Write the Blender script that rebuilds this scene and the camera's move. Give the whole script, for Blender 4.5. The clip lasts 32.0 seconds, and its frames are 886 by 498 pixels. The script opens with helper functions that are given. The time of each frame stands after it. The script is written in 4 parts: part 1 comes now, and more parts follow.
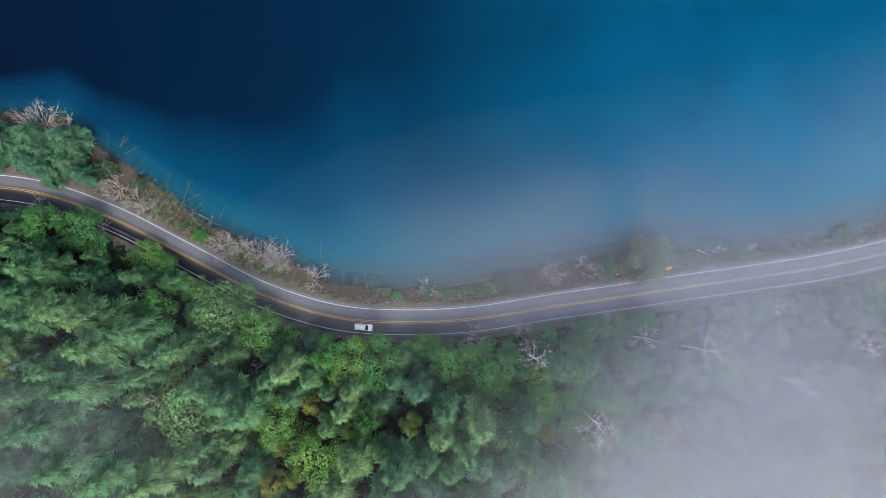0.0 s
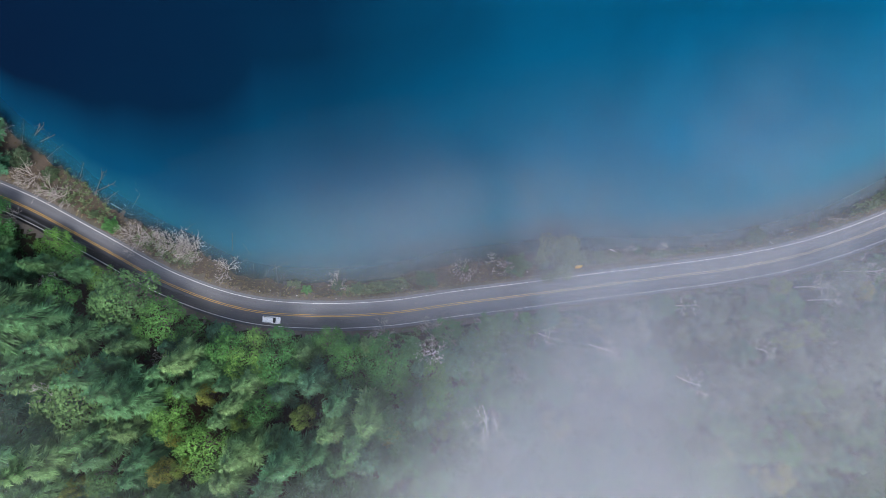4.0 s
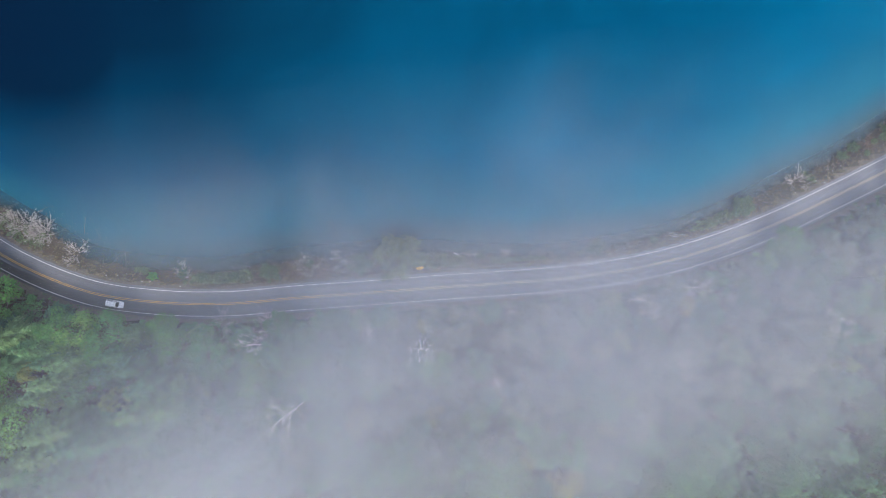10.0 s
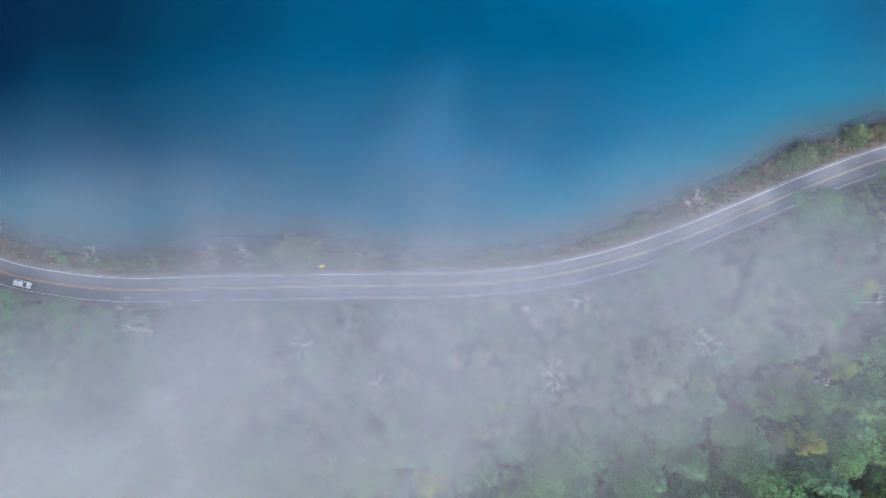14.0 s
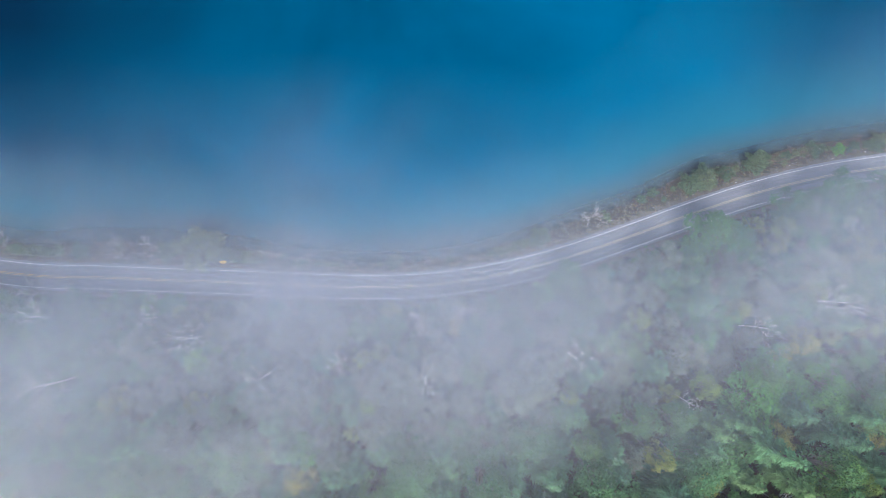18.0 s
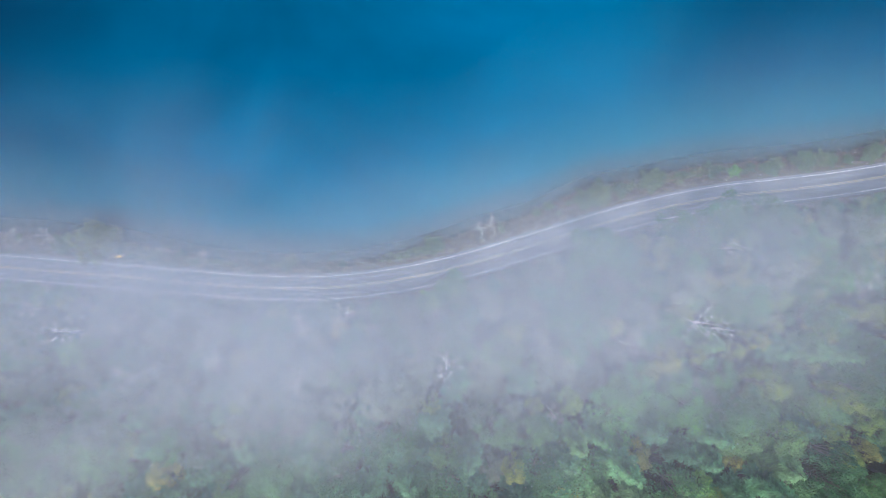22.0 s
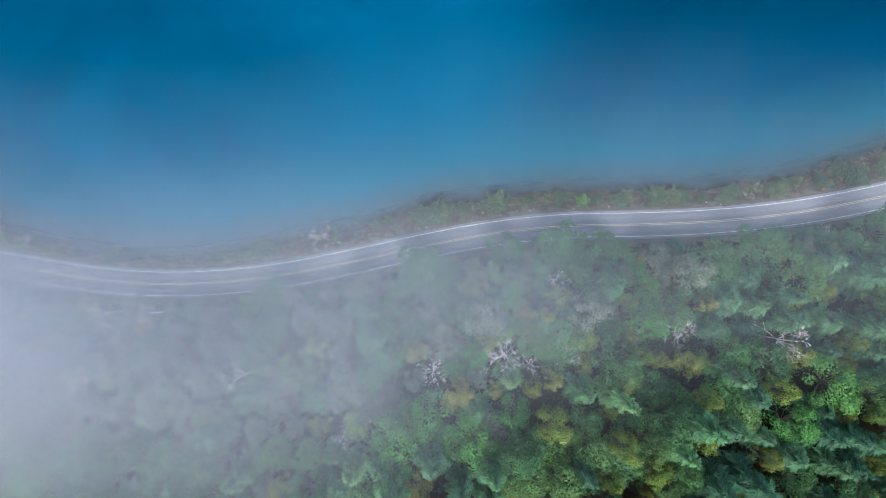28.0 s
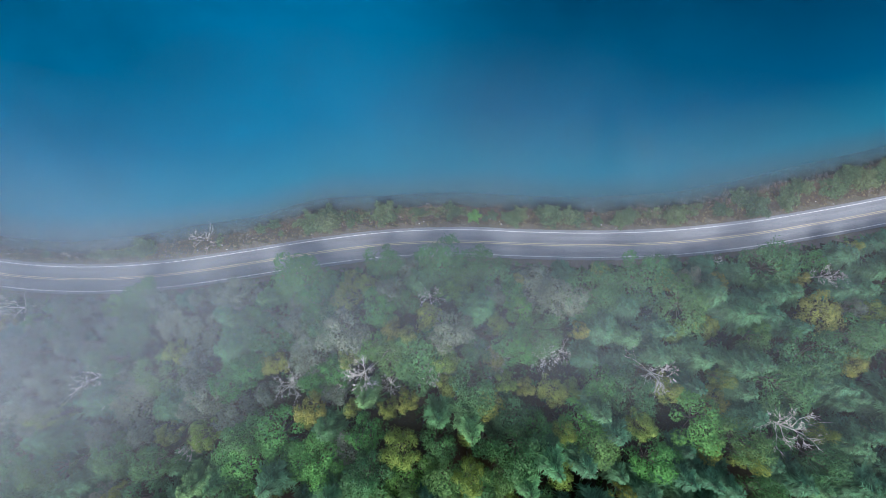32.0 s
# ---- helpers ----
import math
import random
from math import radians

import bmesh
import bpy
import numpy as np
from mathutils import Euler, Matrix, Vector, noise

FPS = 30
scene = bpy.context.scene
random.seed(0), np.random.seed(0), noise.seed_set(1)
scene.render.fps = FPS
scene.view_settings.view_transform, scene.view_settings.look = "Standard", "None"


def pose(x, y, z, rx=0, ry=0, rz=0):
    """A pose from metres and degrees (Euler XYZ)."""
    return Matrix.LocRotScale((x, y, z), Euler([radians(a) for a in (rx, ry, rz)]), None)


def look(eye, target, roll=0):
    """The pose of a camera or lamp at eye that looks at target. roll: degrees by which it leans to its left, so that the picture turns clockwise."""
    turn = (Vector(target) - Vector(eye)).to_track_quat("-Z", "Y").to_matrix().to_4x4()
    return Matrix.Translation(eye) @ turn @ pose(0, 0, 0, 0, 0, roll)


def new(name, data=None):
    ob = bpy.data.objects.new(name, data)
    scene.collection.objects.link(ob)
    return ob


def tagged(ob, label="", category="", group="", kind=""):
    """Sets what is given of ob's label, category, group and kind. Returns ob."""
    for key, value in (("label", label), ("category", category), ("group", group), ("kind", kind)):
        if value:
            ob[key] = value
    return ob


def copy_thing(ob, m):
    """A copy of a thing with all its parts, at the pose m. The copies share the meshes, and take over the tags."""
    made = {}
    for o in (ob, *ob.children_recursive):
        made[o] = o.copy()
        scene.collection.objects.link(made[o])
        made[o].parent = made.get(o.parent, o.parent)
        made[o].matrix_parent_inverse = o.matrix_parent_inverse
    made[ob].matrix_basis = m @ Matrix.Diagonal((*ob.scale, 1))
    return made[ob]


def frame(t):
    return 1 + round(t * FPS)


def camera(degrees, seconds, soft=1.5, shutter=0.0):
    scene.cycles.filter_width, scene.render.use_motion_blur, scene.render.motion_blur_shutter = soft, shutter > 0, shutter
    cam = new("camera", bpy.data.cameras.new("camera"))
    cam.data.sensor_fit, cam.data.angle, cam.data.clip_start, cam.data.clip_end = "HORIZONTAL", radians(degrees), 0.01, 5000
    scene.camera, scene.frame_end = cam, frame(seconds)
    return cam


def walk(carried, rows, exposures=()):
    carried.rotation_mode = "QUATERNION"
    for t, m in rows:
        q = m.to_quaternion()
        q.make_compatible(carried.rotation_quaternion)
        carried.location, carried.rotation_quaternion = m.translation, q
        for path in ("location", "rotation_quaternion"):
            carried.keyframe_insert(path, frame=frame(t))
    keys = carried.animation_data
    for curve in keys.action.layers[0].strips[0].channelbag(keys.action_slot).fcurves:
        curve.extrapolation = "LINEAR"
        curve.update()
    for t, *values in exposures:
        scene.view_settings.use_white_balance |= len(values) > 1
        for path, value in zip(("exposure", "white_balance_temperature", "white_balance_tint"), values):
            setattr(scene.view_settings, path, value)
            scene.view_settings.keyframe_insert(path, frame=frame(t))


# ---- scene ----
cam = camera(73.0, 32.0, soft=0.75)
scene.cycles.transparent_max_bounces = 24  # for the mist's many layers
TILT = 3.6  # the camera looks almost straight down, this much ahead of the plumb line
PATH = [  # seconds, x, y, height over the road, heading
    (0, 1.54, 30.94, 170.57, -8.53), (1, 7.3, 29.48, 170.35, -8.19), (2, 13.4, 28.22, 170.2, -7.94), (3, 19.89, 27.24, 170.21, -7.75),
    (4, 26.8, 25.97, 170.36, -7.45), (5, 33.95, 24.73, 170.65, -7.11), (6, 41.42, 23.62, 170.97, -6.78), (7, 49.11, 22.68, 171.16, -6.54),
    (8, 56.93, 21.84, 171.51, -6.11), (9, 64.71, 20.82, 172.39, -5.29), (10, 72.17, 20.71, 173.68, -4.39), (11, 79.42, 20.3, 174.98, -3.53),
    (12, 86.84, 19.99, 176.15, -2.72), (13, 94.44, 20.05, 177.35, -1.84), (14, 102.02, 19.84, 178.32, -1.09), (15, 109.67, 19.96, 179.24, -0.29),
    (16, 117.38, 20.43, 180.09, 0.51), (17, 125.04, 20.88, 180.86, 1.25), (18, 132.9, 21.38, 181.49, 1.92), (19, 140.97, 22.22, 182.0, 2.61),
    (20, 149.13, 23.01, 182.51, 3.29), (21, 157.3, 23.93, 183.01, 3.86), (22, 165.83, 25.02, 183.27, 4.41), (23, 174.4, 26.3, 183.16, 5.11),
    (24, 183.02, 27.66, 182.56, 6.02), (25, 191.31, 29.53, 181.51, 7.01), (26, 199.45, 31.32, 180.2, 7.9), (27, 207.75, 33.33, 178.69, 8.71),
    (28, 216.12, 35.37, 177.11, 9.47), (29, 224.24, 37.54, 175.61, 10.21), (30, 232.32, 39.99, 174.35, 10.97), (31, 240.46, 42.71, 173.31, 11.79),
    (32, 248.66, 45.65, 172.36, 12.7),
]
EXPOSURE = 1.0
LIGHT = [(0, 0.02, 6500, 10), (6, -0.03, 6500, 10), (9, -0.04, 6500, 10), (12, 0.06, 6430, 10), (17, 0.1, 6230, 9), (21, 0.15, 6100, 8), (25, 0.17, 6100, 7), (28, 0.06, 6090, 5), (32, 0.03, 6130, 5)]  # cooler inside the mist
walk(cam, [(t, pose(x, y, z, TILT, 0, yaw)) for t, x, y, z, yaw in PATH], [(t, EXPOSURE + more, kelvin, tint) for t, more, kelvin, tint in LIGHT])

# ---- sky and sun: a bright overcast morning ----
world = bpy.data.worlds.new("sky")
scene.world = world
world.use_nodes = True
wn = world.node_tree
sky = wn.nodes.new("ShaderNodeTexSky")
sky.sky_type, sky.sun_disc = "NISHITA", False
sky.sun_elevation, sky.sun_rotation = radians(48), radians(200)
sky.air_density, sky.dust_density = 1.0, 4.0
wn.nodes["Background"].inputs["Strength"].default_value = 0.14
wn.links.new(sky.outputs["Color"], wn.nodes["Background"].inputs["Color"])
sun = new("sun", bpy.data.lights.new("sun", "SUN"))
sun.data.energy, sun.data.angle, sun.data.color = 2.0, radians(22), (1.0, 0.97, 0.92)
sun.matrix_basis = look((0, 0, 300), (-60, 165, 0))
sun.location = (60, -90, 260)


# ---- materials ----
class Stuff:
    """A node material under construction."""

    def __init__(self, name):
        self.mat = bpy.data.materials.new(name)
        self.mat.use_nodes = True
        self.tree = self.mat.node_tree
        self.bsdf = self.tree.nodes["Principled BSDF"]
        self.out = self.tree.nodes["Material Output"]

    def node(self, kind):
        return self.tree.nodes.new(kind)

    def put(self, value, socket):
        if isinstance(value, bpy.types.NodeSocket):
            self.tree.links.new(value, socket)
        else:
            socket.default_value = value

    def place(self, which="Object"):
        return self.node("ShaderNodeTexCoord").outputs[which]

    def world_place(self):
        return self.node("ShaderNodeNewGeometry").outputs["Position"]

    def stretch(self, vector, scale):
        m = self.node("ShaderNodeMapping")
        self.put(vector, m.inputs["Vector"])
        m.inputs["Scale"].default_value = scale
        return m.outputs["Vector"]

    def noise(self, vector, scale, detail=4.0, rough=0.55, warp=0.0):
        n = self.node("ShaderNodeTexNoise")
        self.put(vector, n.inputs["Vector"])
        n.inputs["Scale"].default_value, n.inputs["Detail"].default_value = scale, detail
        n.inputs["Roughness"].default_value, n.inputs["Distortion"].default_value = rough, warp
        return n.outputs["Fac"]

    def ramp(self, fac, *stops):
        r = self.node("ShaderNodeValToRGB")
        self.put(fac, r.inputs["Fac"])
        while len(r.color_ramp.elements) < len(stops):
            r.color_ramp.elements.new(0.5)
        for e, (at, colour) in zip(r.color_ramp.elements, stops):
            e.position, e.color = at, (*colour, 1.0)
        return r.outputs["Color"]

    def mix(self, fac, a, b, blend="MIX"):
        m = self.node("ShaderNodeMix")
        m.data_type, m.blend_type = "RGBA", blend
        self.put(fac, m.inputs["Factor"])
        self.put(a if isinstance(a, bpy.types.NodeSocket) else (*a, 1.0), m.inputs["A"])
        self.put(b if isinstance(b, bpy.types.NodeSocket) else (*b, 1.0), m.inputs["B"])
        return m.outputs["Result"]

    def math(self, op, a, b=0.0, clamp=False):
        m = self.node("ShaderNodeMath")
        m.operation, m.use_clamp = op, clamp
        self.put(a, m.inputs[0])
        self.put(b, m.inputs[1])
        return m.outputs[0]

    def span(self, value, low, high, to_low=0.0, to_high=1.0):
        m = self.node("ShaderNodeMapRange")
        self.put(value, m.inputs["Value"])
        m.inputs["From Min"].default_value, m.inputs["From Max"].default_value = low, high
        m.inputs["To Min"].default_value, m.inputs["To Max"].default_value = to_low, to_high
        return m.outputs["Result"]

    def attribute(self, name):
        a = self.node("ShaderNodeAttribute")
        a.attribute_name = name
        return a.outputs["Fac"]

    def any_object(self):
        return self.node("ShaderNodeObjectInfo").outputs["Random"]

    def any_island(self):
        return self.node("ShaderNodeNewGeometry").outputs["Random Per Island"]

    def done(self, colour, rough=0.8, metal=0.0, bump=None, strength=0.3, depth=0.05, gloss=0.5):
        self.put(colour if isinstance(colour, bpy.types.NodeSocket) else (*colour, 1.0), self.bsdf.inputs["Base Color"])
        self.put(rough, self.bsdf.inputs["Roughness"])
        self.bsdf.inputs["Metallic"].default_value = metal
        self.bsdf.inputs["Specular IOR Level"].default_value = gloss
        if bump is not None:
            b = self.node("ShaderNodeBump")
            b.inputs["Strength"].default_value, b.inputs["Distance"].default_value = strength, depth
            self.put(bump, b.inputs["Height"])
            self.tree.links.new(b.outputs["Normal"], self.bsdf.inputs["Normal"])
        return self.mat


def leaf_material(name, dark, mid, light, rough=0.6, thin=0.25):
    """Foliage: a hue for each tree, a shade for each spray of leaves, and light that shines through."""
    s = Stuff(name)
    tone = s.ramp(s.any_object(), (0.0, dark), (0.5, mid), (1.0, light))
    shade = s.math("MULTIPLY", s.span(s.any_island(), 0.0, 1.0, 0.82, 1.2), s.attribute("spray_tone"))
    grain = s.span(s.noise(s.place(), 1.6, 3), 0.3, 0.7, 0.7, 1.3)
    grey = s.node("ShaderNodeCombineColor")
    both = s.math("MULTIPLY", shade, grain)
    for k in range(3):
        s.put(both, grey.inputs[k])
    colour = s.mix(1.0, tone, grey.outputs[0], "MULTIPLY")
    s.done(colour, rough, gloss=0.25)
    shine = s.node("ShaderNodeBsdfTranslucent")
    s.put(colour, shine.inputs["Color"])
    blend = s.node("ShaderNodeMixShader")
    blend.inputs[0].default_value = thin
    s.tree.links.new(s.bsdf.outputs[0], blend.inputs[1])
    s.tree.links.new(shine.outputs[0], blend.inputs[2])
    s.tree.links.new(blend.outputs[0], s.out.inputs["Surface"])
    return s.mat


def plain(name, a, b, scale, rough=0.85, strength=0.3, depth=0.05, which="Object", gloss=0.3):
    s = Stuff(name)
    big = s.noise(s.place(which), scale, 5, 0.6)
    fine = s.noise(s.place(which), scale * 7, 3, 0.6)
    colour = s.mix(s.span(big, 0.3, 0.7), a, b)
    colour = s.mix(s.span(fine, 0.35, 0.75, 0.0, 0.5), colour, tuple(0.55 * v for v in a))
    return s.done(colour, rough, bump=fine, strength=strength, depth=depth, gloss=gloss)


FIR = leaf_material("fir_needles", (0.038, 0.115, 0.05), (0.058, 0.15, 0.056), (0.095, 0.178, 0.062), thin=0.22)
BLUE_FIR = leaf_material("blue_green_needles", (0.036, 0.108, 0.06), (0.052, 0.13, 0.068), (0.07, 0.155, 0.07))
GREEN = leaf_material("green_leaves", (0.044, 0.148, 0.042), (0.064, 0.19, 0.045), (0.11, 0.235, 0.046), thin=0.24)
DULL = leaf_material("dull_green_leaves", (0.038, 0.105, 0.041), (0.054, 0.135, 0.046), (0.08, 0.155, 0.046), thin=0.18)
SILVER = leaf_material("silvery_leaves", (0.084, 0.112, 0.084), (0.11, 0.14, 0.104), (0.14, 0.165, 0.115), thin=0.2)
YELLOW = leaf_material("yellowing_leaves", (0.115, 0.19, 0.036), (0.17, 0.212, 0.042), (0.215, 0.215, 0.048), thin=0.24)
WILLOW = leaf_material("pale_willow_leaves", (0.15, 0.18, 0.085), (0.17, 0.2, 0.09), (0.19, 0.2, 0.095))
BRUSH = leaf_material("bank_brush_leaves", (0.06, 0.095, 0.055), (0.08, 0.125, 0.062), (0.12, 0.15, 0.075))
RUST = leaf_material("rusty_undergrowth", (0.12, 0.078, 0.05), (0.15, 0.11, 0.065), (0.12, 0.115, 0.06))
FERN = leaf_material("fern_green", (0.03, 0.075, 0.026), (0.042, 0.1, 0.03), (0.065, 0.115, 0.035))
BARK = plain("bark", (0.085, 0.07, 0.055), (0.15, 0.13, 0.11), 3.0)
PALE = plain("bleached_wood", (0.56, 0.53, 0.5), (0.74, 0.71, 0.68), 2.0)
BROWN_TWIG = plain("brown_twigs", (0.16, 0.10, 0.075), (0.25, 0.17, 0.13), 1.2)
TWIG = plain("pale_twigs", (0.36, 0.32, 0.3), (0.52, 0.47, 0.44), 1.2)
LOG = plain("drowned_wood", (0.05, 0.055, 0.055), (0.11, 0.115, 0.115), 1.5)
ROCK = plain("wet_rock", (0.045, 0.045, 0.043), (0.11, 0.105, 0.10), 1.1, 0.7, 0.6)
STONE = plain("pale_stone", (0.4, 0.39, 0.37), (0.6, 0.58, 0.55), 2.0)


def soil_material(name, a, b, c):
    s = Stuff(name)
    where = s.world_place()
    big, mid, fine = s.noise(where, 0.06, 5, 0.6), s.noise(where, 0.4, 5, 0.65, 0.5), s.noise(where, 3.0, 4, 0.7)
    colour = s.mix(s.span(mid, 0.35, 0.65), a, b)
    colour = s.mix(s.span(big, 0.45, 0.65), colour, c)
    colour = s.mix(s.span(fine, 0.4, 0.75, 0, 0.6), colour, tuple(0.4 * v for v in a))
    return s.done(colour, 0.95, bump=fine, strength=0.7, depth=0.15, gloss=0.2)


FOREST_FLOOR = soil_material("forest_floor", (0.022, 0.017, 0.011), (0.03, 0.03, 0.014), (0.045, 0.028, 0.016))
BANK = soil_material("bank_soil", (0.078, 0.062, 0.05), (0.068, 0.064, 0.048), (0.1, 0.07, 0.055))
GRAVEL = soil_material("gravel_shoulder", (0.12, 0.1, 0.085), (0.16, 0.14, 0.12), (0.1, 0.092, 0.07))
LAKE_BED = soil_material("lake_bed", (0.16, 0.135, 0.115), (0.24, 0.205, 0.18), (0.12, 0.105, 0.09))

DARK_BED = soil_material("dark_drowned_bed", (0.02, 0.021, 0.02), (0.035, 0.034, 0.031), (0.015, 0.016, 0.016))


def asphalt_material():
    """Grey asphalt, polished in the wheel tracks, with seams and a dark wet stretch at the wooded end."""
    s = Stuff("asphalt")
    uv = s.place("UV")
    parts = s.node("ShaderNodeSeparateXYZ")
    s.put(uv, parts.inputs[0])
    along, across = parts.outputs[0], parts.outputs[1]
    where = s.world_place()
    grain, blot = s.noise(where, 5.0, 4, 0.7), s.noise(s.stretch(uv, (0.035, 0.5, 1)), 1.0, 5, 0.6, 0.3)
    colour = s.mix(s.span(grain, 0.3, 0.7), (0.14, 0.142, 0.162), (0.195, 0.198, 0.222))
    colour = s.mix(s.span(along, 330.0, 470.0, 0.0, 0.45), colour, (0.27, 0.275, 0.31))
    colour = s.mix(s.span(blot, 0.42, 0.62, 0, 0.45), colour, (0.11, 0.11, 0.123))
    track = s.math("ABSOLUTE", s.math("SUBTRACT", s.math("ABSOLUTE", s.math("SUBTRACT", s.math("ABSOLUTE", across), 1.75)), 0.85))
    colour = s.mix(s.span(track, 0.0, 0.6, 0.17, 0.0), colour, (0.085, 0.085, 0.095))
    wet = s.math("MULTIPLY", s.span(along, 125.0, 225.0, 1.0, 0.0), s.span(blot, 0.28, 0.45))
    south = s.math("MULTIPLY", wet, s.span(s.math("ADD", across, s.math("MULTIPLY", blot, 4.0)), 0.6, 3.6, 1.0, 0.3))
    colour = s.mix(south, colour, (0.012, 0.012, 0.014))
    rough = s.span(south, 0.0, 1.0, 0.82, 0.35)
    return s.done(colour, rough, bump=grain, strength=0.25, depth=0.01, gloss=0.35)


def paint_material(name, a, b):
    s = Stuff(name)
    worn = s.noise(s.world_place(), 3.5, 5, 0.7)
    return s.done(s.mix(s.span(worn, 0.56, 0.7, 0, 0.75), s.mix(s.noise(s.world_place(), 0.2), a, b), (0.13, 0.13, 0.13)), 0.6)


def misted_paint():
    """Yellow line paint, worn in spots: orange at the wooded end; farther on the mist's paling is put into the colour.
    """
    s = Stuff("yellow_line_paint")
    parts = s.node("ShaderNodeSeparateXYZ")
    s.put(s.place("UV"), parts.inputs[0])
    mist_paling = s.span(parts.outputs[0], 200.0, 270.0)
    worn = s.noise(s.world_place(), 3.5, 5, 0.7)
    colour = s.mix(mist_paling, (0.6, 0.33, 0.04), (0.54, 0.45, 0.28))
    return s.done(s.mix(s.span(worn, 0.56, 0.7, 0, 0.7), colour, (0.15, 0.15, 0.15)), 0.6)


ASPHALT = asphalt_material()
WHITE_PAINT = paint_material("white_line_paint", (0.54, 0.54, 0.54), (0.68, 0.68, 0.67))
YELLOW_PAINT = misted_paint()


def water_material():
    """A deep clear lake: the water's own blue takes over from the bed as it deepens, under a faintly rippled surface."""
    s = Stuff("lake_water")
    where = s.world_place()
    off = s.span(s.attribute("sounding"), 0.0, 100.0)
    drift = s.span(s.noise(where, 0.012, 4, 0.55, 0.8), 0.3, 0.7, -0.16, 0.16)
    blue_share = s.math("ADD", s.attribute("bright_share"), s.math("MULTIPLY", drift, s.math("MULTIPLY", s.attribute("bright_share"), 2.0)), True)
    abyss = s.ramp(off, (0.0, (0.03, 0.04, 0.045)), (0.06, (0.02, 0.07, 0.1)), (0.13, (0.006, 0.075, 0.122)), (0.32, (0.0005, 0.032, 0.075)), (0.75, (0.0001, 0.0038, 0.016)))
    bright = s.ramp(off, (0.0, (0.12, 0.125, 0.14)), (0.05, (0.085, 0.15, 0.2)), (0.14, (0.016, 0.165, 0.27)), (0.32, (0.0006, 0.172, 0.315)), (0.7, (0.0003, 0.13, 0.26)), (1.0, (0.0002, 0.097, 0.2)))
    colour = s.mix(blue_share, abyss, bright)
    ripple = s.noise(s.stretch(where, (0.35, 0.9, 1)), 1.0, 4, 0.6)
    s.done(colour, 0.12, bump=ripple, strength=0.02, depth=0.03, gloss=0.07)
    see = s.node("ShaderNodeBsdfTransparent")
    see.inputs["Color"].default_value = (0.75, 0.92, 0.95, 1)
    blend = s.node("ShaderNodeMixShader")
    s.put(s.math("SUBTRACT", 1.0, s.math("EXPONENT", s.math("MULTIPLY", s.attribute("off_shore"), -0.3)), True), blend.inputs[0])
    s.tree.links.new(see.outputs[0], blend.inputs[1])
    s.tree.links.new(s.bsdf.outputs[0], blend.inputs[2])
    s.tree.links.new(blend.outputs[0], s.out.inputs["Surface"])
    return s.mat


def mist_material():
    """Thin cloud: light is partly let by, partly scattered on and back; denser and thinner in drifting wisps."""
    s = Stuff("mist")
    where = s.world_place()
    s.tree.nodes.remove(s.bsdf)
    wisps = s.noise(s.stretch(where, (0.034, 0.026, 0.02)), 1.0, 6, 0.58, 0.7)
    thick = s.math("MULTIPLY", s.attribute("mist_thickness"), s.span(wisps, 0.3, 0.7, 0.3, 1.75))
    veil = s.math("MINIMUM", s.math("SUBTRACT", 1.0, s.math("EXPONENT", s.math("MULTIPLY", thick, -1.0)), True), 0.245)
    back, on, clear = s.node("ShaderNodeBsdfDiffuse"), s.node("ShaderNodeBsdfTranslucent"), s.node("ShaderNodeBsdfTransparent")
    back.inputs["Color"].default_value = on.inputs["Color"].default_value = MIST_COLOUR
    scatter, blend = s.node("ShaderNodeMixShader"), s.node("ShaderNodeMixShader")
    scatter.inputs[0].default_value = 0.83
    s.tree.links.new(back.outputs[0], scatter.inputs[1])
    s.tree.links.new(on.outputs[0], scatter.inputs[2])
    s.put(veil, blend.inputs[0])
    s.tree.links.new(clear.outputs[0], blend.inputs[1])
    s.tree.links.new(scatter.outputs[0], blend.inputs[2])
    s.tree.links.new(blend.outputs[0], s.out.inputs["Surface"])
    return s.mat


MIST_COLOUR = (0.83, 0.85, 0.96, 1.0)
WATER = water_material()
MIST = mist_material()


# ---- the lie of the land ----
LAKE = -2.5  # the lake's level; the road is at 0
ROAD_X0, ROAD_STEP = -190.0, 20.0
ROAD_Y = [45.55, 64.64, 75.87, 79.27, 74.94, 64.8, 50.83, 36.62, 26.99, 22.49, 20.57, 20.7, 20.57, 20.56, 20.38, 20.48, 21.92, 25.63, 31.39, 38.85,
          46.8, 53.89, 59.26, 63.03, 67.19, 72.46, 79.16, 87.13, 95.7, 104.97, 114.53, 124.13, 133.72, 143.29]
SHORE_X = [-200, -120, -100, -88, -73, -67, -43, -30, -10, 5, 30, 60, 88, 105, 140, 174, 190, 208, 225, 245, 280, 310, 342, 368, 480]
SHORE_S = [22, 22, 22.5, 15.7, 12.7, 10.4, 11, 8.8, 9, 9, 11, 11.5, 7.8, 7, 7.4, 10, 9.6, 12, 10.5, 10.5, 10, 10.6, 13.2, 14.2, 15]


def road_y(x):
    """The road's centre line, a smooth curve through its stations."""
    ys = np.array(ROAD_Y)
    u = (np.clip(np.asarray(x, float), ROAD_X0 + ROAD_STEP, ROAD_X0 + ROAD_STEP * (len(ys) - 2) - 0.01) - ROAD_X0) / ROAD_STEP
    i = np.clip(u.astype(int), 1, len(ys) - 3)
    u = u - i
    a, b, c, d = ys[i - 1], ys[i], ys[i + 1], ys[i + 2]
    return 0.5 * (2 * b + (c - a) * u + (2 * a - 5 * b + 4 * c - d) * u**2 + (3 * b - a - 3 * c + d) * u**3)


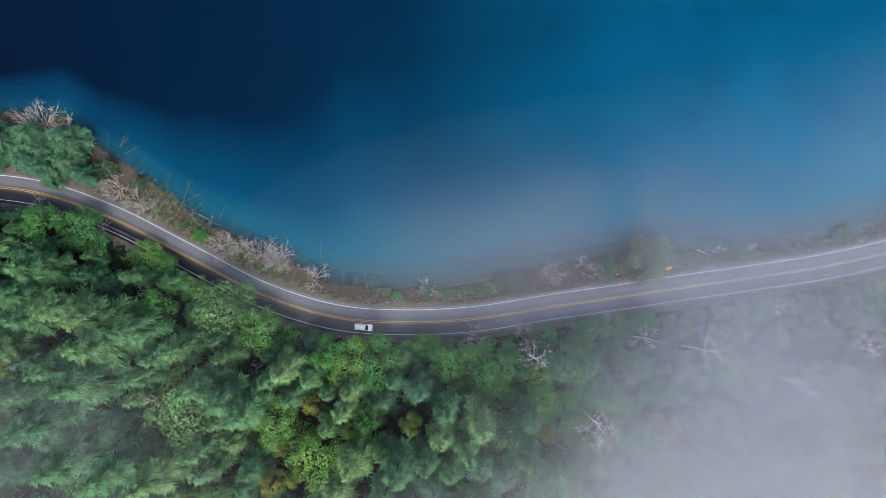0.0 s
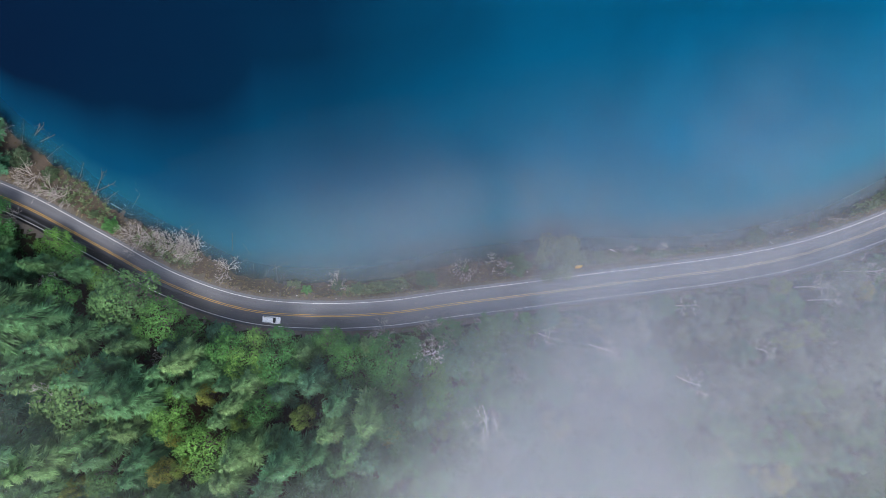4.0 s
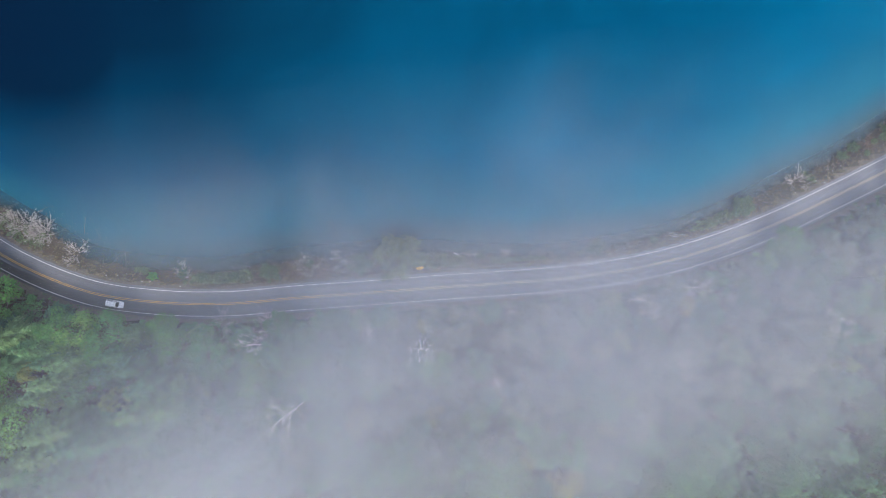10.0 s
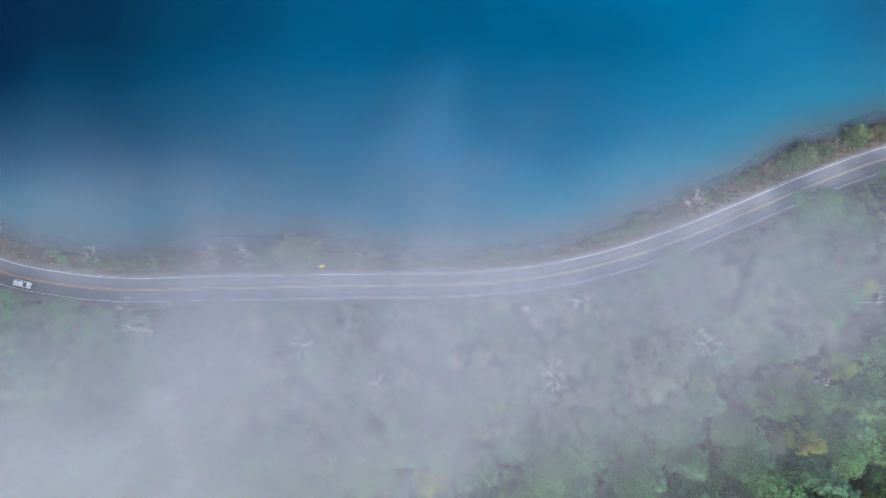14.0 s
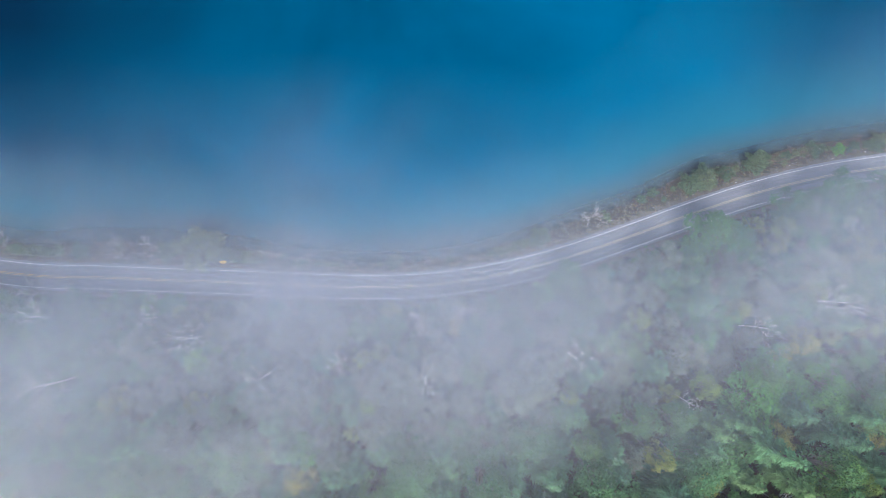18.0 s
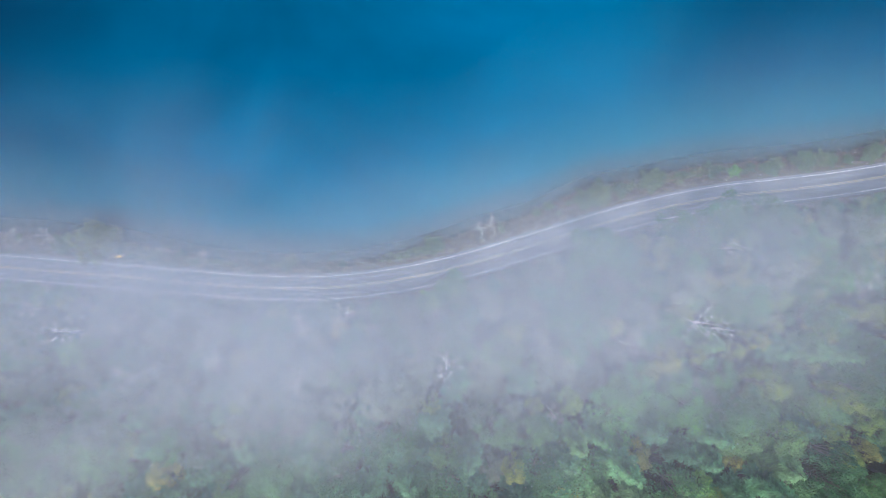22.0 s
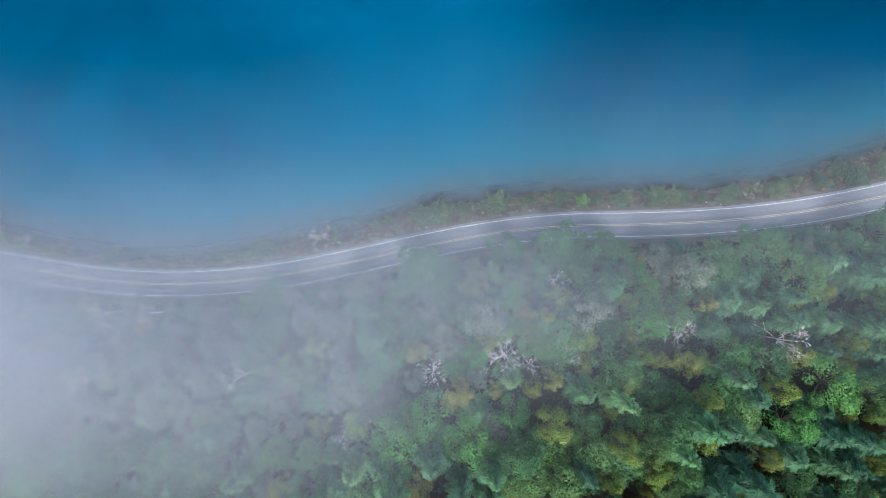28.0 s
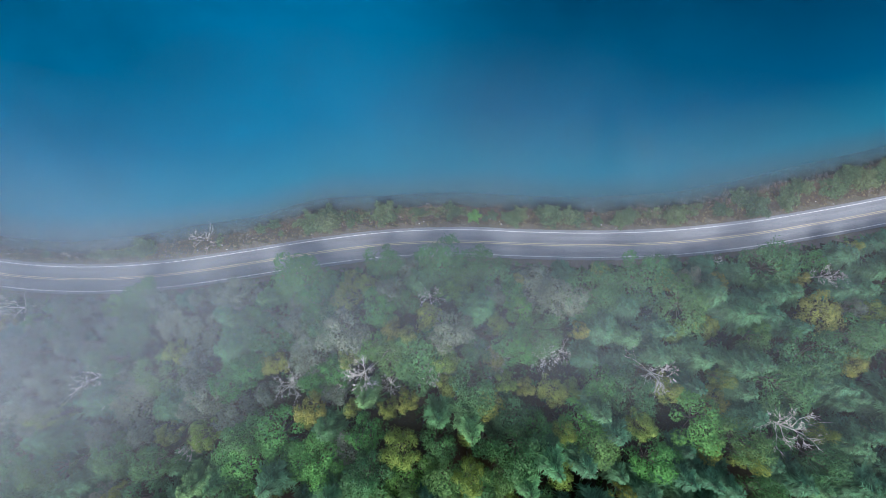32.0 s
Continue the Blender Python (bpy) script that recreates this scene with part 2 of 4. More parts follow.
def beside(x, y):
    """Metres north of the road's centre line (south: minus)."""
    slope = (road_y(np.asarray(x) + 2.0) - road_y(np.asarray(x) - 2.0)) / 4.0
    return (y - road_y(x)) / np.hypot(1.0, slope)


def rough(x, y, size, seed=0.0):
    """A cheap smooth unevenness between -1 and 1."""
    x, y = np.asarray(x, float) / size + seed, np.asarray(y, float) / size - seed
    return (np.sin(1.7 * x + 1.3 * np.sin(1.1 * y + seed)) + np.sin(1.9 * y + 1.1 * np.sin(1.3 * x)) + np.sin(2.9 * x - 2.3 * y + seed)) / 3.0


def land(x, y):
    """The height of the ground."""
    x, y = np.asarray(x, float), np.asarray(y, float)
    s = beside(x, y)
    shore = np.interp(x, SHORE_X, SHORE_S) + 0.9 * rough(x, y, 4.0) + 0.5 * rough(x, y, 1.7, 3.0)
    up = np.clip(-s - 5.0, 0, 150)
    south = 0.38 * up - 0.0012 * up**2 + np.clip(up / 8, 0, 1) * (1.2 * rough(x, y, 9.0, 2.0) + 0.3 * rough(x, y, 2.5))
    fall = np.clip((s - 5.2) / np.maximum(shore - 5.2, 0.5), 0, 1)
    north = (LAKE + 0.05) * fall**1.3 + 0.25 * rough(x, y, 2.2, 5.0) * np.sin(np.pi * fall)
    under = np.clip(s - shore, 0, 400)
    north = north - 0.28 * under - 0.004 * np.minimum(under, 60) ** 2
    return np.where(s < 0, south, np.maximum(north, -45.0)) - 0.12


def bright_share_at(x):
    """How much of the brighter blue the water takes: none off the wooded point, most before the middle of the bay."""
    return np.interp(x, [-120, 0, 40, 80, 120, 180, 215, 250, 300, 340, 420], [0.0, 0.06, 0.22, 0.41, 0.47, 0.47, 0.34, 0.2, 0.12, 0.05, 0.04])


# ---- mesh helpers ----
def mesh_of(name, verts, faces, material, smooth=False, spray_tone=None):
    me = bpy.data.meshes.new(name)
    me.from_pydata([tuple(v) for v in verts], [], faces)
    for m in material if isinstance(material, list) else [material]:
        me.materials.append(m)
    if spray_tone:
        corners = len(me.vertices) // len(spray_tone)  # a spray has three or four corners, and is paler at its tip
        tone = np.outer(spray_tone, (0.85, 0.85, 1.25) if corners == 3 else (0.8, 1.0, 1.2, 1.0)).ravel()
        me.attributes.new("spray_tone", "FLOAT", "POINT").data.foreach_set("value", tone.astype(np.float32))
    if smooth:
        me.polygons.foreach_set("use_smooth", [True] * len(me.polygons))
    me.update()
    return me


def part(name, bm, material, parent=None, label=""):
    """Links a bmesh, a mesh or (verts, faces) as one mesh object under a thing or under a part."""
    if isinstance(bm, bpy.types.Mesh):
        me = bm
    elif isinstance(bm, tuple):
        me = mesh_of(name, bm[0], bm[1], material)
    else:
        me = bpy.data.meshes.new(name)
        bm.to_mesh(me)
        bm.free()
        me.materials.append(material)
    ob = new(name, me)
    ob.parent = parent
    return tagged(ob, label)


def sheet(xs, ys, heights):
    """A grid of quads over the coordinates xs and ys."""
    nx, ny = len(xs), len(ys)
    gx, gy = np.meshgrid(xs, ys)
    verts = np.stack([gx.ravel(), gy.ravel(), heights.ravel()], -1)
    faces = [(j * nx + i, j * nx + i + 1, (j + 1) * nx + i + 1, (j + 1) * nx + i) for j in range(ny - 1) for i in range(nx - 1)]
    return verts, faces


def spread(low, high, step, far):
    """Even steps between low and high, and ever wider ones out to far on both sides."""
    out = np.geomspace(step * 4, far, 12)
    return np.concatenate([low - out[::-1], np.arange(low, high + step, step), high + step + out])


# ---- ground, water, mist ----
xs, ys = spread(-160.0, 400.0, 1.6, 2200.0), spread(-75.0, 118.0, 1.6, 2200.0)
gx, gy = np.meshgrid(xs, ys)
verts, faces = sheet(xs, ys, land(gx, gy))
me = mesh_of("ground", verts, faces, [FOREST_FLOOR, BANK, GRAVEL, LAKE_BED, DARK_BED], True)
mid = np.array([p.center for p in me.polygons])
side = beside(mid[:, 0], mid[:, 1])
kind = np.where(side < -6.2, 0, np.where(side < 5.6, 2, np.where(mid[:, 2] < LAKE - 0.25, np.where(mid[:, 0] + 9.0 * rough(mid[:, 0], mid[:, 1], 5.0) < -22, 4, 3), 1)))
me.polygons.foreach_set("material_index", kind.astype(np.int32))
tagged(new("ground", me), "dark forest hillside falling to a brown lake bank", "ground", kind="structure")

wx, wy = spread(-160.0, 420.0, 5.0, 2300.0), spread(15.0, 190.0, 3.0, 2300.0)
wy = wy[wy > -80]
gx, gy = np.meshgrid(wx, wy)
verts, faces = sheet(wx, wy, np.full(gx.shape, LAKE))
me = mesh_of("lake_water", verts, faces, WATER, True)
me.attributes.new("bright_share", "FLOAT", "POINT").data.foreach_set("value", bright_share_at(gx).ravel().astype(np.float32))
off = np.clip(beside(gx, gy) - np.interp(gx, SHORE_X, SHORE_S) + 1.0, 0, 400)
steep = np.interp(gx, [-120, -60, -20, 20], [6.0, 2.5, 1.12, 1.05])  # the water colour deepens faster outwards off the wooded point
me.attributes.new("sounding", "FLOAT", "POINT").data.foreach_set("value", (off * steep).ravel().astype(np.float32))
me.attributes.new("off_shore", "FLOAT", "POINT").data.foreach_set("value", off.ravel().astype(np.float32))
tagged(new("lake_water", me), "deep blue clear lake water, teal near the shore", "lake", kind="structure")

HEAPS = []


def mist_bank(z, x, y, long, wide, density):
    """A soft heap of mist: its height, middle, half length, half width and optical thickness."""
    HEAPS.append((z, x, y, long, wide, density))


mist_bank(40, -104, -1, 27, 17, 0.45)
mist_bank(40, -7, -22, 32, 6, 1.17)
mist_bank(40, 37, 36, 23, 7, 0.63)
mist_bank(113, 40, 0, 9, 10, 1.74)
mist_bank(79, 41, -5, 11, 11, 2.19)
mist_bank(59, 53, -18, 11, 21, 1.37)
mist_bank(40, 55, -17, 14, 20, 1.87)
mist_bank(59, 81, -8, 32, 16, 1.62)
mist_bank(131, 85, 12, 12, 6, 0.94)
mist_bank(48, 86, 21, 21, 6, 1.28)
mist_bank(44, 108, 46, 42, 10, 0.28)
mist_bank(72, 144, 11, 19, 11, 0.23)
mist_bank(104, 146, 20, 26, 6, 1.27)
mist_bank(69, 155, -4, 21, 6, 0.53)
mist_bank(134, 176, 21, 11, 7, 1.15)
mist_bank(114, 192, 25, 12, 6, 2.50)
mist_bank(113, 212, 34, 13, 6, 0.87)
mist_bank(66, 238, 37, 40, 6, 0.20)
mist_bank(105, 262, 47, 39, 6, 0.24)
mist_bank(44, 310, 76, 60, 12, 0.18)
mist_bank(42, 8, 36, 28, 13, 0.1)
LEVELS = np.arange(40.0, 137.0, 12.0)
mx, my = np.arange(-170.0, 400.0, 4.0), np.arange(-85.0, 165.0, 3.0)
gx, gy = np.meshgrid(mx, my)
for z in LEVELS:
    thick = np.zeros(gx.shape)
    for zc, x, y, a, b, d in HEAPS:
        share = np.exp(-0.5 * ((LEVELS - zc) / 10.0) ** 2)
        thick += d * np.exp(-0.5 * ((z - zc) / 10.0) ** 2) / share.sum() * np.exp(-0.5 * (((gx - x) / a) ** 2 + ((gy - y) / b) ** 2))
    thick = 0.285 * (1.0 - np.exp(-thick / 0.285))
    verts, faces = sheet(mx, my, z + 3.0 * rough(gx, gy, 22.0, z))
    flat = thick.ravel()
    faces = [q for q in faces if max(flat[q[0]], flat[q[1]], flat[q[2]], flat[q[3]]) > 0.006]
    me = mesh_of("mist", verts, faces, MIST, True)
    me.attributes.new("mist_thickness", "FLOAT", "POINT").data.foreach_set("value", flat.astype(np.float32))
    tagged(new("mist", me), "drifting veil of pale grey mist over lake and trees", "mist", group="mist over the bay", kind="stuff")

# ---- the road ----
ts = np.arange(-172.0, 452.0, 1.0)
centre = np.stack([ts, road_y(ts)], -1)
run = np.concatenate([[0], np.cumsum(np.linalg.norm(np.diff(centre, axis=0), axis=1))])
stations = np.arange(0, run[-1], 2.0)
centre = np.stack([np.interp(stations, run, centre[:, k]) for k in (0, 1)], -1)
ahead = np.gradient(centre, axis=0)
ahead /= np.linalg.norm(ahead, axis=1)[:, None]
north = np.stack([-ahead[:, 1], ahead[:, 0]], -1)


def ribbon(name, edges, z, material, parent=None, label="", wobble=0.0, ragged=None):
    """A strip of road surface whose cross-section has the given distances from the centre line."""
    rows = len(edges)
    verts, uvs = [], []
    for i, (p, n) in enumerate(zip(centre, north)):
        for k, e in enumerate(edges):
            e = e + (ragged * float(rough(stations[i], e * 3, 1.9, e)) if ragged and k in (0, rows - 1) else 0.0)
            drop = 0.10 if rows > 2 and k in (0, rows - 1) else 0.0
            verts.append((p[0] + n[0] * e, p[1] + n[1] * e, z - drop + 0.02 * (1 - (e / 4.5) ** 2)))
            uvs.append((stations[i], e))
    faces = [(i * rows + k + 1, i * rows + k, (i + 1) * rows + k, (i + 1) * rows + k + 1) for i in range(len(centre) - 1) for k in range(rows - 1)]
    me = mesh_of(name, verts, faces, material)
    layer = me.uv_layers.new(name="UVMap")
    for loop in me.loops:
        layer.data[loop.index].uv = uvs[loop.vertex_index]
    ob = new(name, me)
    ob.parent = parent
    return tagged(ob, label)


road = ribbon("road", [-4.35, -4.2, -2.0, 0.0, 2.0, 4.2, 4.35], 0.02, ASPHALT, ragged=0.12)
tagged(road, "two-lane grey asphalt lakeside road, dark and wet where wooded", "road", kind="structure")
for e in (-3.5, 3.5):
    ribbon("edge_line", [e - 0.07, e + 0.07], 0.03, WHITE_PAINT, road, "solid white edge line")
for e in (-0.21, 0.21):
    ribbon("centre_line", [e - 0.065, e + 0.065], 0.03, YELLOW_PAINT, road, "solid yellow centre line")

# ---- trees ----
dice = random.Random(7)


def tube(verts, faces, a, b, ra, rb, sides=4):
    """A tapered limb from a to b."""
    a, b = Vector(a), Vector(b)
    way = (b - a).normalized()
    u = way.orthogonal().normalized()
    v = way.cross(u)
    base = len(verts)
    for c, r in ((a, ra), (b, rb)):
        for k in range(sides):
            w = 2 * math.pi * k / sides
            verts.append(c + r * (math.cos(w) * u + math.sin(w) * v))
    for k in range(sides):
        faces.append((base + k, base + (k + 1) % sides, base + sides + (k + 1) % sides, base + sides + k))
    faces.append(tuple(base + sides + k for k in range(sides)))


def kite(verts, faces, at, way, side, long, wide, droop=0.0):
    """A small pointed spray of leaves, bent along its middle."""
    b = len(verts)
    at, way, side = Vector(at), Vector(way), Vector(side)
    lift = way.cross(side)
    verts.extend([at, at + way * long * 0.45 + side * wide * 0.5 - lift * wide * 0.12, at + way * long + Vector((0, 0, -droop)), at + way * long * 0.45 - side * wide * 0.5 - lift * wide * 0.12])
    faces.append((b, b + 1, b + 2))
    faces.append((b, b + 2, b + 3))


def sprig(verts, faces, at, way, side, long, wide, droop=0.0):
    """One small pointed spray: a single triangle with its tip ahead."""
    b = len(verts)
    verts.append(at + side * (wide * 0.5))
    verts.append(at - side * (wide * 0.5))
    tip = at + way * long
    tip.z -= droop
    verts.append(tip)
    faces.append((b, b + 1, b + 2))


UP = Vector((0, 0, 1))


def conifer_meshes(seed, height, radius, needles, density=1.0, droop=0.35, bare=0.2):
    """A tall conifer: a tapered trunk, and whorls of drooping feathery boughs that shorten towards the tip."""
    rnd = random.Random(seed)
    tv, tf, cv, cf, tone = [], [], [], [], []
    lean = [Vector((rnd.uniform(-0.25, 0.25), rnd.uniform(-0.25, 0.25), 0)) for _ in range(4)]
    spine = [Vector((0, 0, -0.6))] + [lean[k] + Vector((0, 0, height * q)) for k, q in enumerate((0.3, 0.6, 0.85, 1.0))]
    girth = [height * 0.0135, height * 0.010, height * 0.006, height * 0.003, 0.03]
    for k in range(4):
        tube(tv, tf, spine[k], spine[k + 1], girth[k], girth[k + 1], 6)
    z = height * bare
    while z < height - 0.5:
        q = (z - height * bare) / (height * (1 - bare))
        reach = radius * ((1 - q) ** 0.72) * (0.6 + 0.4 * min(1, q * 5)) + 0.3
        count = max(4, round((4.6 + 1.8 * (1 - q)) * density))
        turn = rnd.random() * 6.28
        for k in range(count):
            if rnd.random() < 0.1:
                continue
            w = turn + 2 * math.pi * k / count + rnd.uniform(-0.35, 0.35)
            out = Vector((math.cos(w), math.sin(w), 0))
            side = Vector((-out.y, out.x, 0))
            long = reach * rnd.uniform(0.6, 1.3)
            sag = droop * rnd.uniform(0.6, 1.4)
            start = Vector((0, 0, z + rnd.uniform(-0.5, 0.5)))
            tip = start + out * long + side * long * rnd.uniform(-0.12, 0.12) + Vector((0, 0, long * (0.2 - sag)))
            bend = start + out * long * 0.5 + Vector((0, 0, long * 0.12))
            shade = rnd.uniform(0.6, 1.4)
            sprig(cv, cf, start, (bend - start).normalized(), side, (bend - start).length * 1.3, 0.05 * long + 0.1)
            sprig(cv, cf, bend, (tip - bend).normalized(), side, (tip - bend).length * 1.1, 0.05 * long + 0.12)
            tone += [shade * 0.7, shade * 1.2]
            fingers = max(4, int(long * 2.5))
            for j in range(fingers):
                f = 0.16 + 0.8 * (j + rnd.random() * 0.7) / fingers
                root = start.lerp(bend, f * 2) if f < 0.5 else bend.lerp(tip, f * 2 - 1)
                for sign in (-1, 1):
                    slant = (out * rnd.uniform(0.45, 0.9) + side * sign * rnd.uniform(0.5, 0.95) + Vector((0, 0, rnd.uniform(-0.45, 0.1)))).normalized()
                    reach2 = long * (0.5 - 0.36 * f) * rnd.uniform(0.6, 1.35) + 0.28
                    sprig(cv, cf, root, slant, slant.cross(UP).normalized(), reach2 * 1.15, reach2 * 0.24 + 0.13, 0.2 * reach2)
                    # tone rises from the trunk out to the bough's tip
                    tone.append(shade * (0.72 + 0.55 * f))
        z += (1.05 + 0.55 * (1 - q)) / density * height / 30
    for k in range(5):
        w = k * 1.26
        sprig(cv, cf, Vector((0, 0, height - 0.6)), Vector((0.3 * math.cos(w), 0.3 * math.sin(w), 1)).normalized(), Vector((-math.sin(w), math.cos(w), 0)), 1.3, 0.25)
        tone.append(1.3)
    return mesh_of("trunk", tv, tf, BARK), mesh_of("crown", cv, cf, needles, spray_tone=tone)


def leafy_meshes(seed, height, radius, leaves, count=3000, lobes=19, low=0.5):
    """A broad-leaved tree: a forking trunk, and an egg-shaped crown of uneven billows, each a shell of many small leaves."""
    rnd = random.Random(seed)
    tv, tf, cv, cf, tone = [], [], [], [], []
    fork = Vector((rnd.uniform(-0.4, 0.4), rnd.uniform(-0.4, 0.4), height * 0.42))
    tube(tv, tf, (0, 0, -0.6), fork, height * 0.013, height * 0.009, 6)
    balls = []
    for k in range(lobes):
        q = (k + 0.5) / lobes  # from the top of the egg to its lower rim
        w = k * 2.4 + rnd.uniform(-0.5, 0.5)
        girth = math.sin(min(1.0, 0.12 + 1.05 * q) * 1.75) ** 0.8
        far = 0.76 * radius * girth * rnd.uniform(0.72, 1.25) * (0.3 if k == 0 else 1.0)
        top = height * (0.93 - (0.93 - low) * q ** 1.25) + rnd.uniform(-0.05, 0.04) * height
        r = radius * rnd.uniform(0.24, 0.44)
        c = Vector((far * math.cos(w), far * math.sin(w), top))
        balls.append((c, r, rnd.uniform(0.8, 1.2)))
        knee = fork.lerp(c, 0.5) + Vector((0, 0, -0.05 * height))
        tube(tv, tf, fork, knee, height * 0.006, height * 0.004, 3)
        tube(tv, tf, knee, c, height * 0.004, 0.04, 3)
    total = sum(r * r for _, r, _ in balls)
    for c, r, fresh in balls:
        outward = Vector((c.x, c.y, 0.0)) * (0.6 / radius)
        clump = [Vector((rnd.gauss(0, 1), rnd.gauss(0, 1), rnd.gauss(0.5, 0.9))).normalized() for _ in range(14)]
        for _ in range(int(count * r * r / total)):
            d = (rnd.choice(clump) + 0.6 * Vector((rnd.gauss(0, 1), rnd.gauss(0, 1), rnd.gauss(0.1, 1))) + outward).normalized()
            at = c + d * r * (rnd.uniform(0.72, 1.1) if rnd.random() < 0.86 else rnd.uniform(1.05, 1.4))
            size = rnd.uniform(0.42, 0.78) * (0.32 + radius * 0.075)
            flat = (UP * rnd.uniform(0.1, 0.6) + d + 0.35 * Vector((rnd.gauss(0, 1), rnd.gauss(0, 1), 0))).normalized()
            u = flat.orthogonal().normalized()
            w = rnd.random() * 6.28
            way = math.cos(w) * u + math.sin(w) * flat.cross(u)
            sprig(cv, cf, at - way * size * 0.4, way, flat.cross(way), size, size * 0.8, 0.1 * size)
            # up-facing leaves are toned lighter: light from above put into the colour
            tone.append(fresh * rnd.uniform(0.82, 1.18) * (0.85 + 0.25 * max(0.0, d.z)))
    return mesh_of("trunk", tv, tf, BARK), mesh_of("crown", cv, cf, leaves, spray_tone=tone)


def bough(verts, faces, rnd, a, way, long, thick, level, spread_by, sides=4, thinnest=0.022):
    """A bare limb that forks until it is a twig."""
    bend = (way + Vector((rnd.uniform(-0.3, 0.3), rnd.uniform(-0.3, 0.3), rnd.uniform(-0.1, 0.25)))).normalized()
    m, e = a + way * long * 0.5, a + way * long * 0.5 + bend * long * 0.5
    tube(verts, faces, a, m, thick, thick * 0.78, sides)
    tube(verts, faces, m, e, thick * 0.78, thick * 0.5, sides)
    if level <= 0:
        return
    for k in range(rnd.choice((2, 3, 3))):
        turn = Vector((rnd.gauss(0, 1), rnd.gauss(0, 1), rnd.gauss(0.15, 0.5))).normalized()
        bough(verts, faces, rnd, m.lerp(e, rnd.random()), (bend + turn * spread_by).normalized(), long * rnd.uniform(0.5, 0.78), max(thick * 0.55, thinnest), level - 1, spread_by, 3, thinnest)


def dead_tree_meshes(seed, height, reach):
    """A bleached dead tree: a bare trunk, and crooked leafless limbs that fan out of its upper half."""
    rnd = random.Random(seed)
    tv, tf, limbs = [], [], []
    top = Vector((rnd.uniform(-0.6, 0.6), rnd.uniform(-0.6, 0.6), height))
    knee = Vector((rnd.uniform(-0.5, 0.5), rnd.uniform(-0.5, 0.5), height * 0.55))
    tube(tv, tf, (0, 0, -0.6), knee, height * 0.010, height * 0.007, 7)
    tube(tv, tf, knee, top, height * 0.007, 0.06, 6)
    for k in range(15):
        q = rnd.uniform(0.5, 0.99)
        w = k * 2.4 + rnd.uniform(-0.4, 0.4)
        at = Vector((0, 0, 0)).lerp(knee, q / 0.55) if q < 0.55 else knee.lerp(top, (q - 0.55) / 0.45)
        way = Vector((math.cos(w), math.sin(w), rnd.uniform(0.3, 1.3))).normalized()
        bv, bf = [], []
        bough(bv, bf, rnd, at, way, reach * (1.2 - 0.7 * q) * rnd.uniform(0.7, 1.25), 0.085 * (1.35 - q), 3, 0.62, thinnest=0.024)
        limbs.append(mesh_of("limb", bv, bf, PALE))
    return (mesh_of("trunk", tv, tf, PALE), *limbs)


def bare_shrub_meshes(seed, reach, stems=11, level=2, wood=None):
    """A leafless shrub: crooked pale stems that fan out from the ground into a haze of twigs."""
    rnd = random.Random(seed)
    made = []
    for k in range(stems):
        sv, sf = [], []
        w = k * 2.4 + rnd.uniform(-0.4, 0.4)
        way = Vector((math.cos(w), math.sin(w), rnd.uniform(0.3, 1.4))).normalized()
        a = Vector((0.25 * math.cos(w), 0.25 * math.sin(w), -0.2))
        end = a + way * reach * 0.45
        tube(sv, sf, a, end, 0.06, 0.042)
        for j in range(3):
            turn = Vector((rnd.gauss(0, 1), rnd.gauss(0, 1), rnd.gauss(0.2, 0.5))).normalized()
            bough(sv, sf, rnd, a.lerp(end, rnd.uniform(0.5, 1)), (way + 0.8 * turn).normalized(), reach * rnd.uniform(0.3, 0.58), 0.038, level, 0.85, 3)
        made.append(mesh_of("stem", sv, sf, wood or TWIG))
    return tuple(made)


def bush_meshes(seed, radius, leaves):
    """A leafy bush: short stems under a low uneven heap of leaf sprays."""
    rnd = random.Random(seed)
    sv, sf, cv, cf, tone = [], [], [], [], []
    for k in range(6):
        w = k * 1.05
        tube(sv, sf, (0, 0, -0.2), (0.5 * radius * math.cos(w), 0.5 * radius * math.sin(w), radius * 0.8), 0.07, 0.02)
    for _ in range(300):
        d = Vector((rnd.gauss(0, 1), rnd.gauss(0, 1), abs(rnd.gauss(0.3, 0.7)))).normalized()
        bump = 0.75 + 0.3 * math.sin(3 * d.x * 2 + seed) * math.cos(4 * d.y + seed)
        at = Vector((d.x, d.y, d.z * 1.0 + 0.15)) * radius * bump * rnd.uniform(0.6, 1.1)
        size = rnd.uniform(0.25, 0.5) * (0.5 + radius * 0.25)
        turn, shade = rnd.random() * 6.28, rnd.uniform(0.55, 1.4)
        for k in range(3):
            w = turn + k * 2.09
            tone.append(shade)
            way = Vector((math.cos(w), math.sin(w), rnd.uniform(-0.2, 0.5))).normalized()
            kite(cv, cf, at, way, way.cross(Vector((0, 0, 1))).normalized(), size, size * 0.6, 0.1)
    return mesh_of("stems", sv, sf, BARK), mesh_of("foliage", cv, cf, leaves, spray_tone=tone)


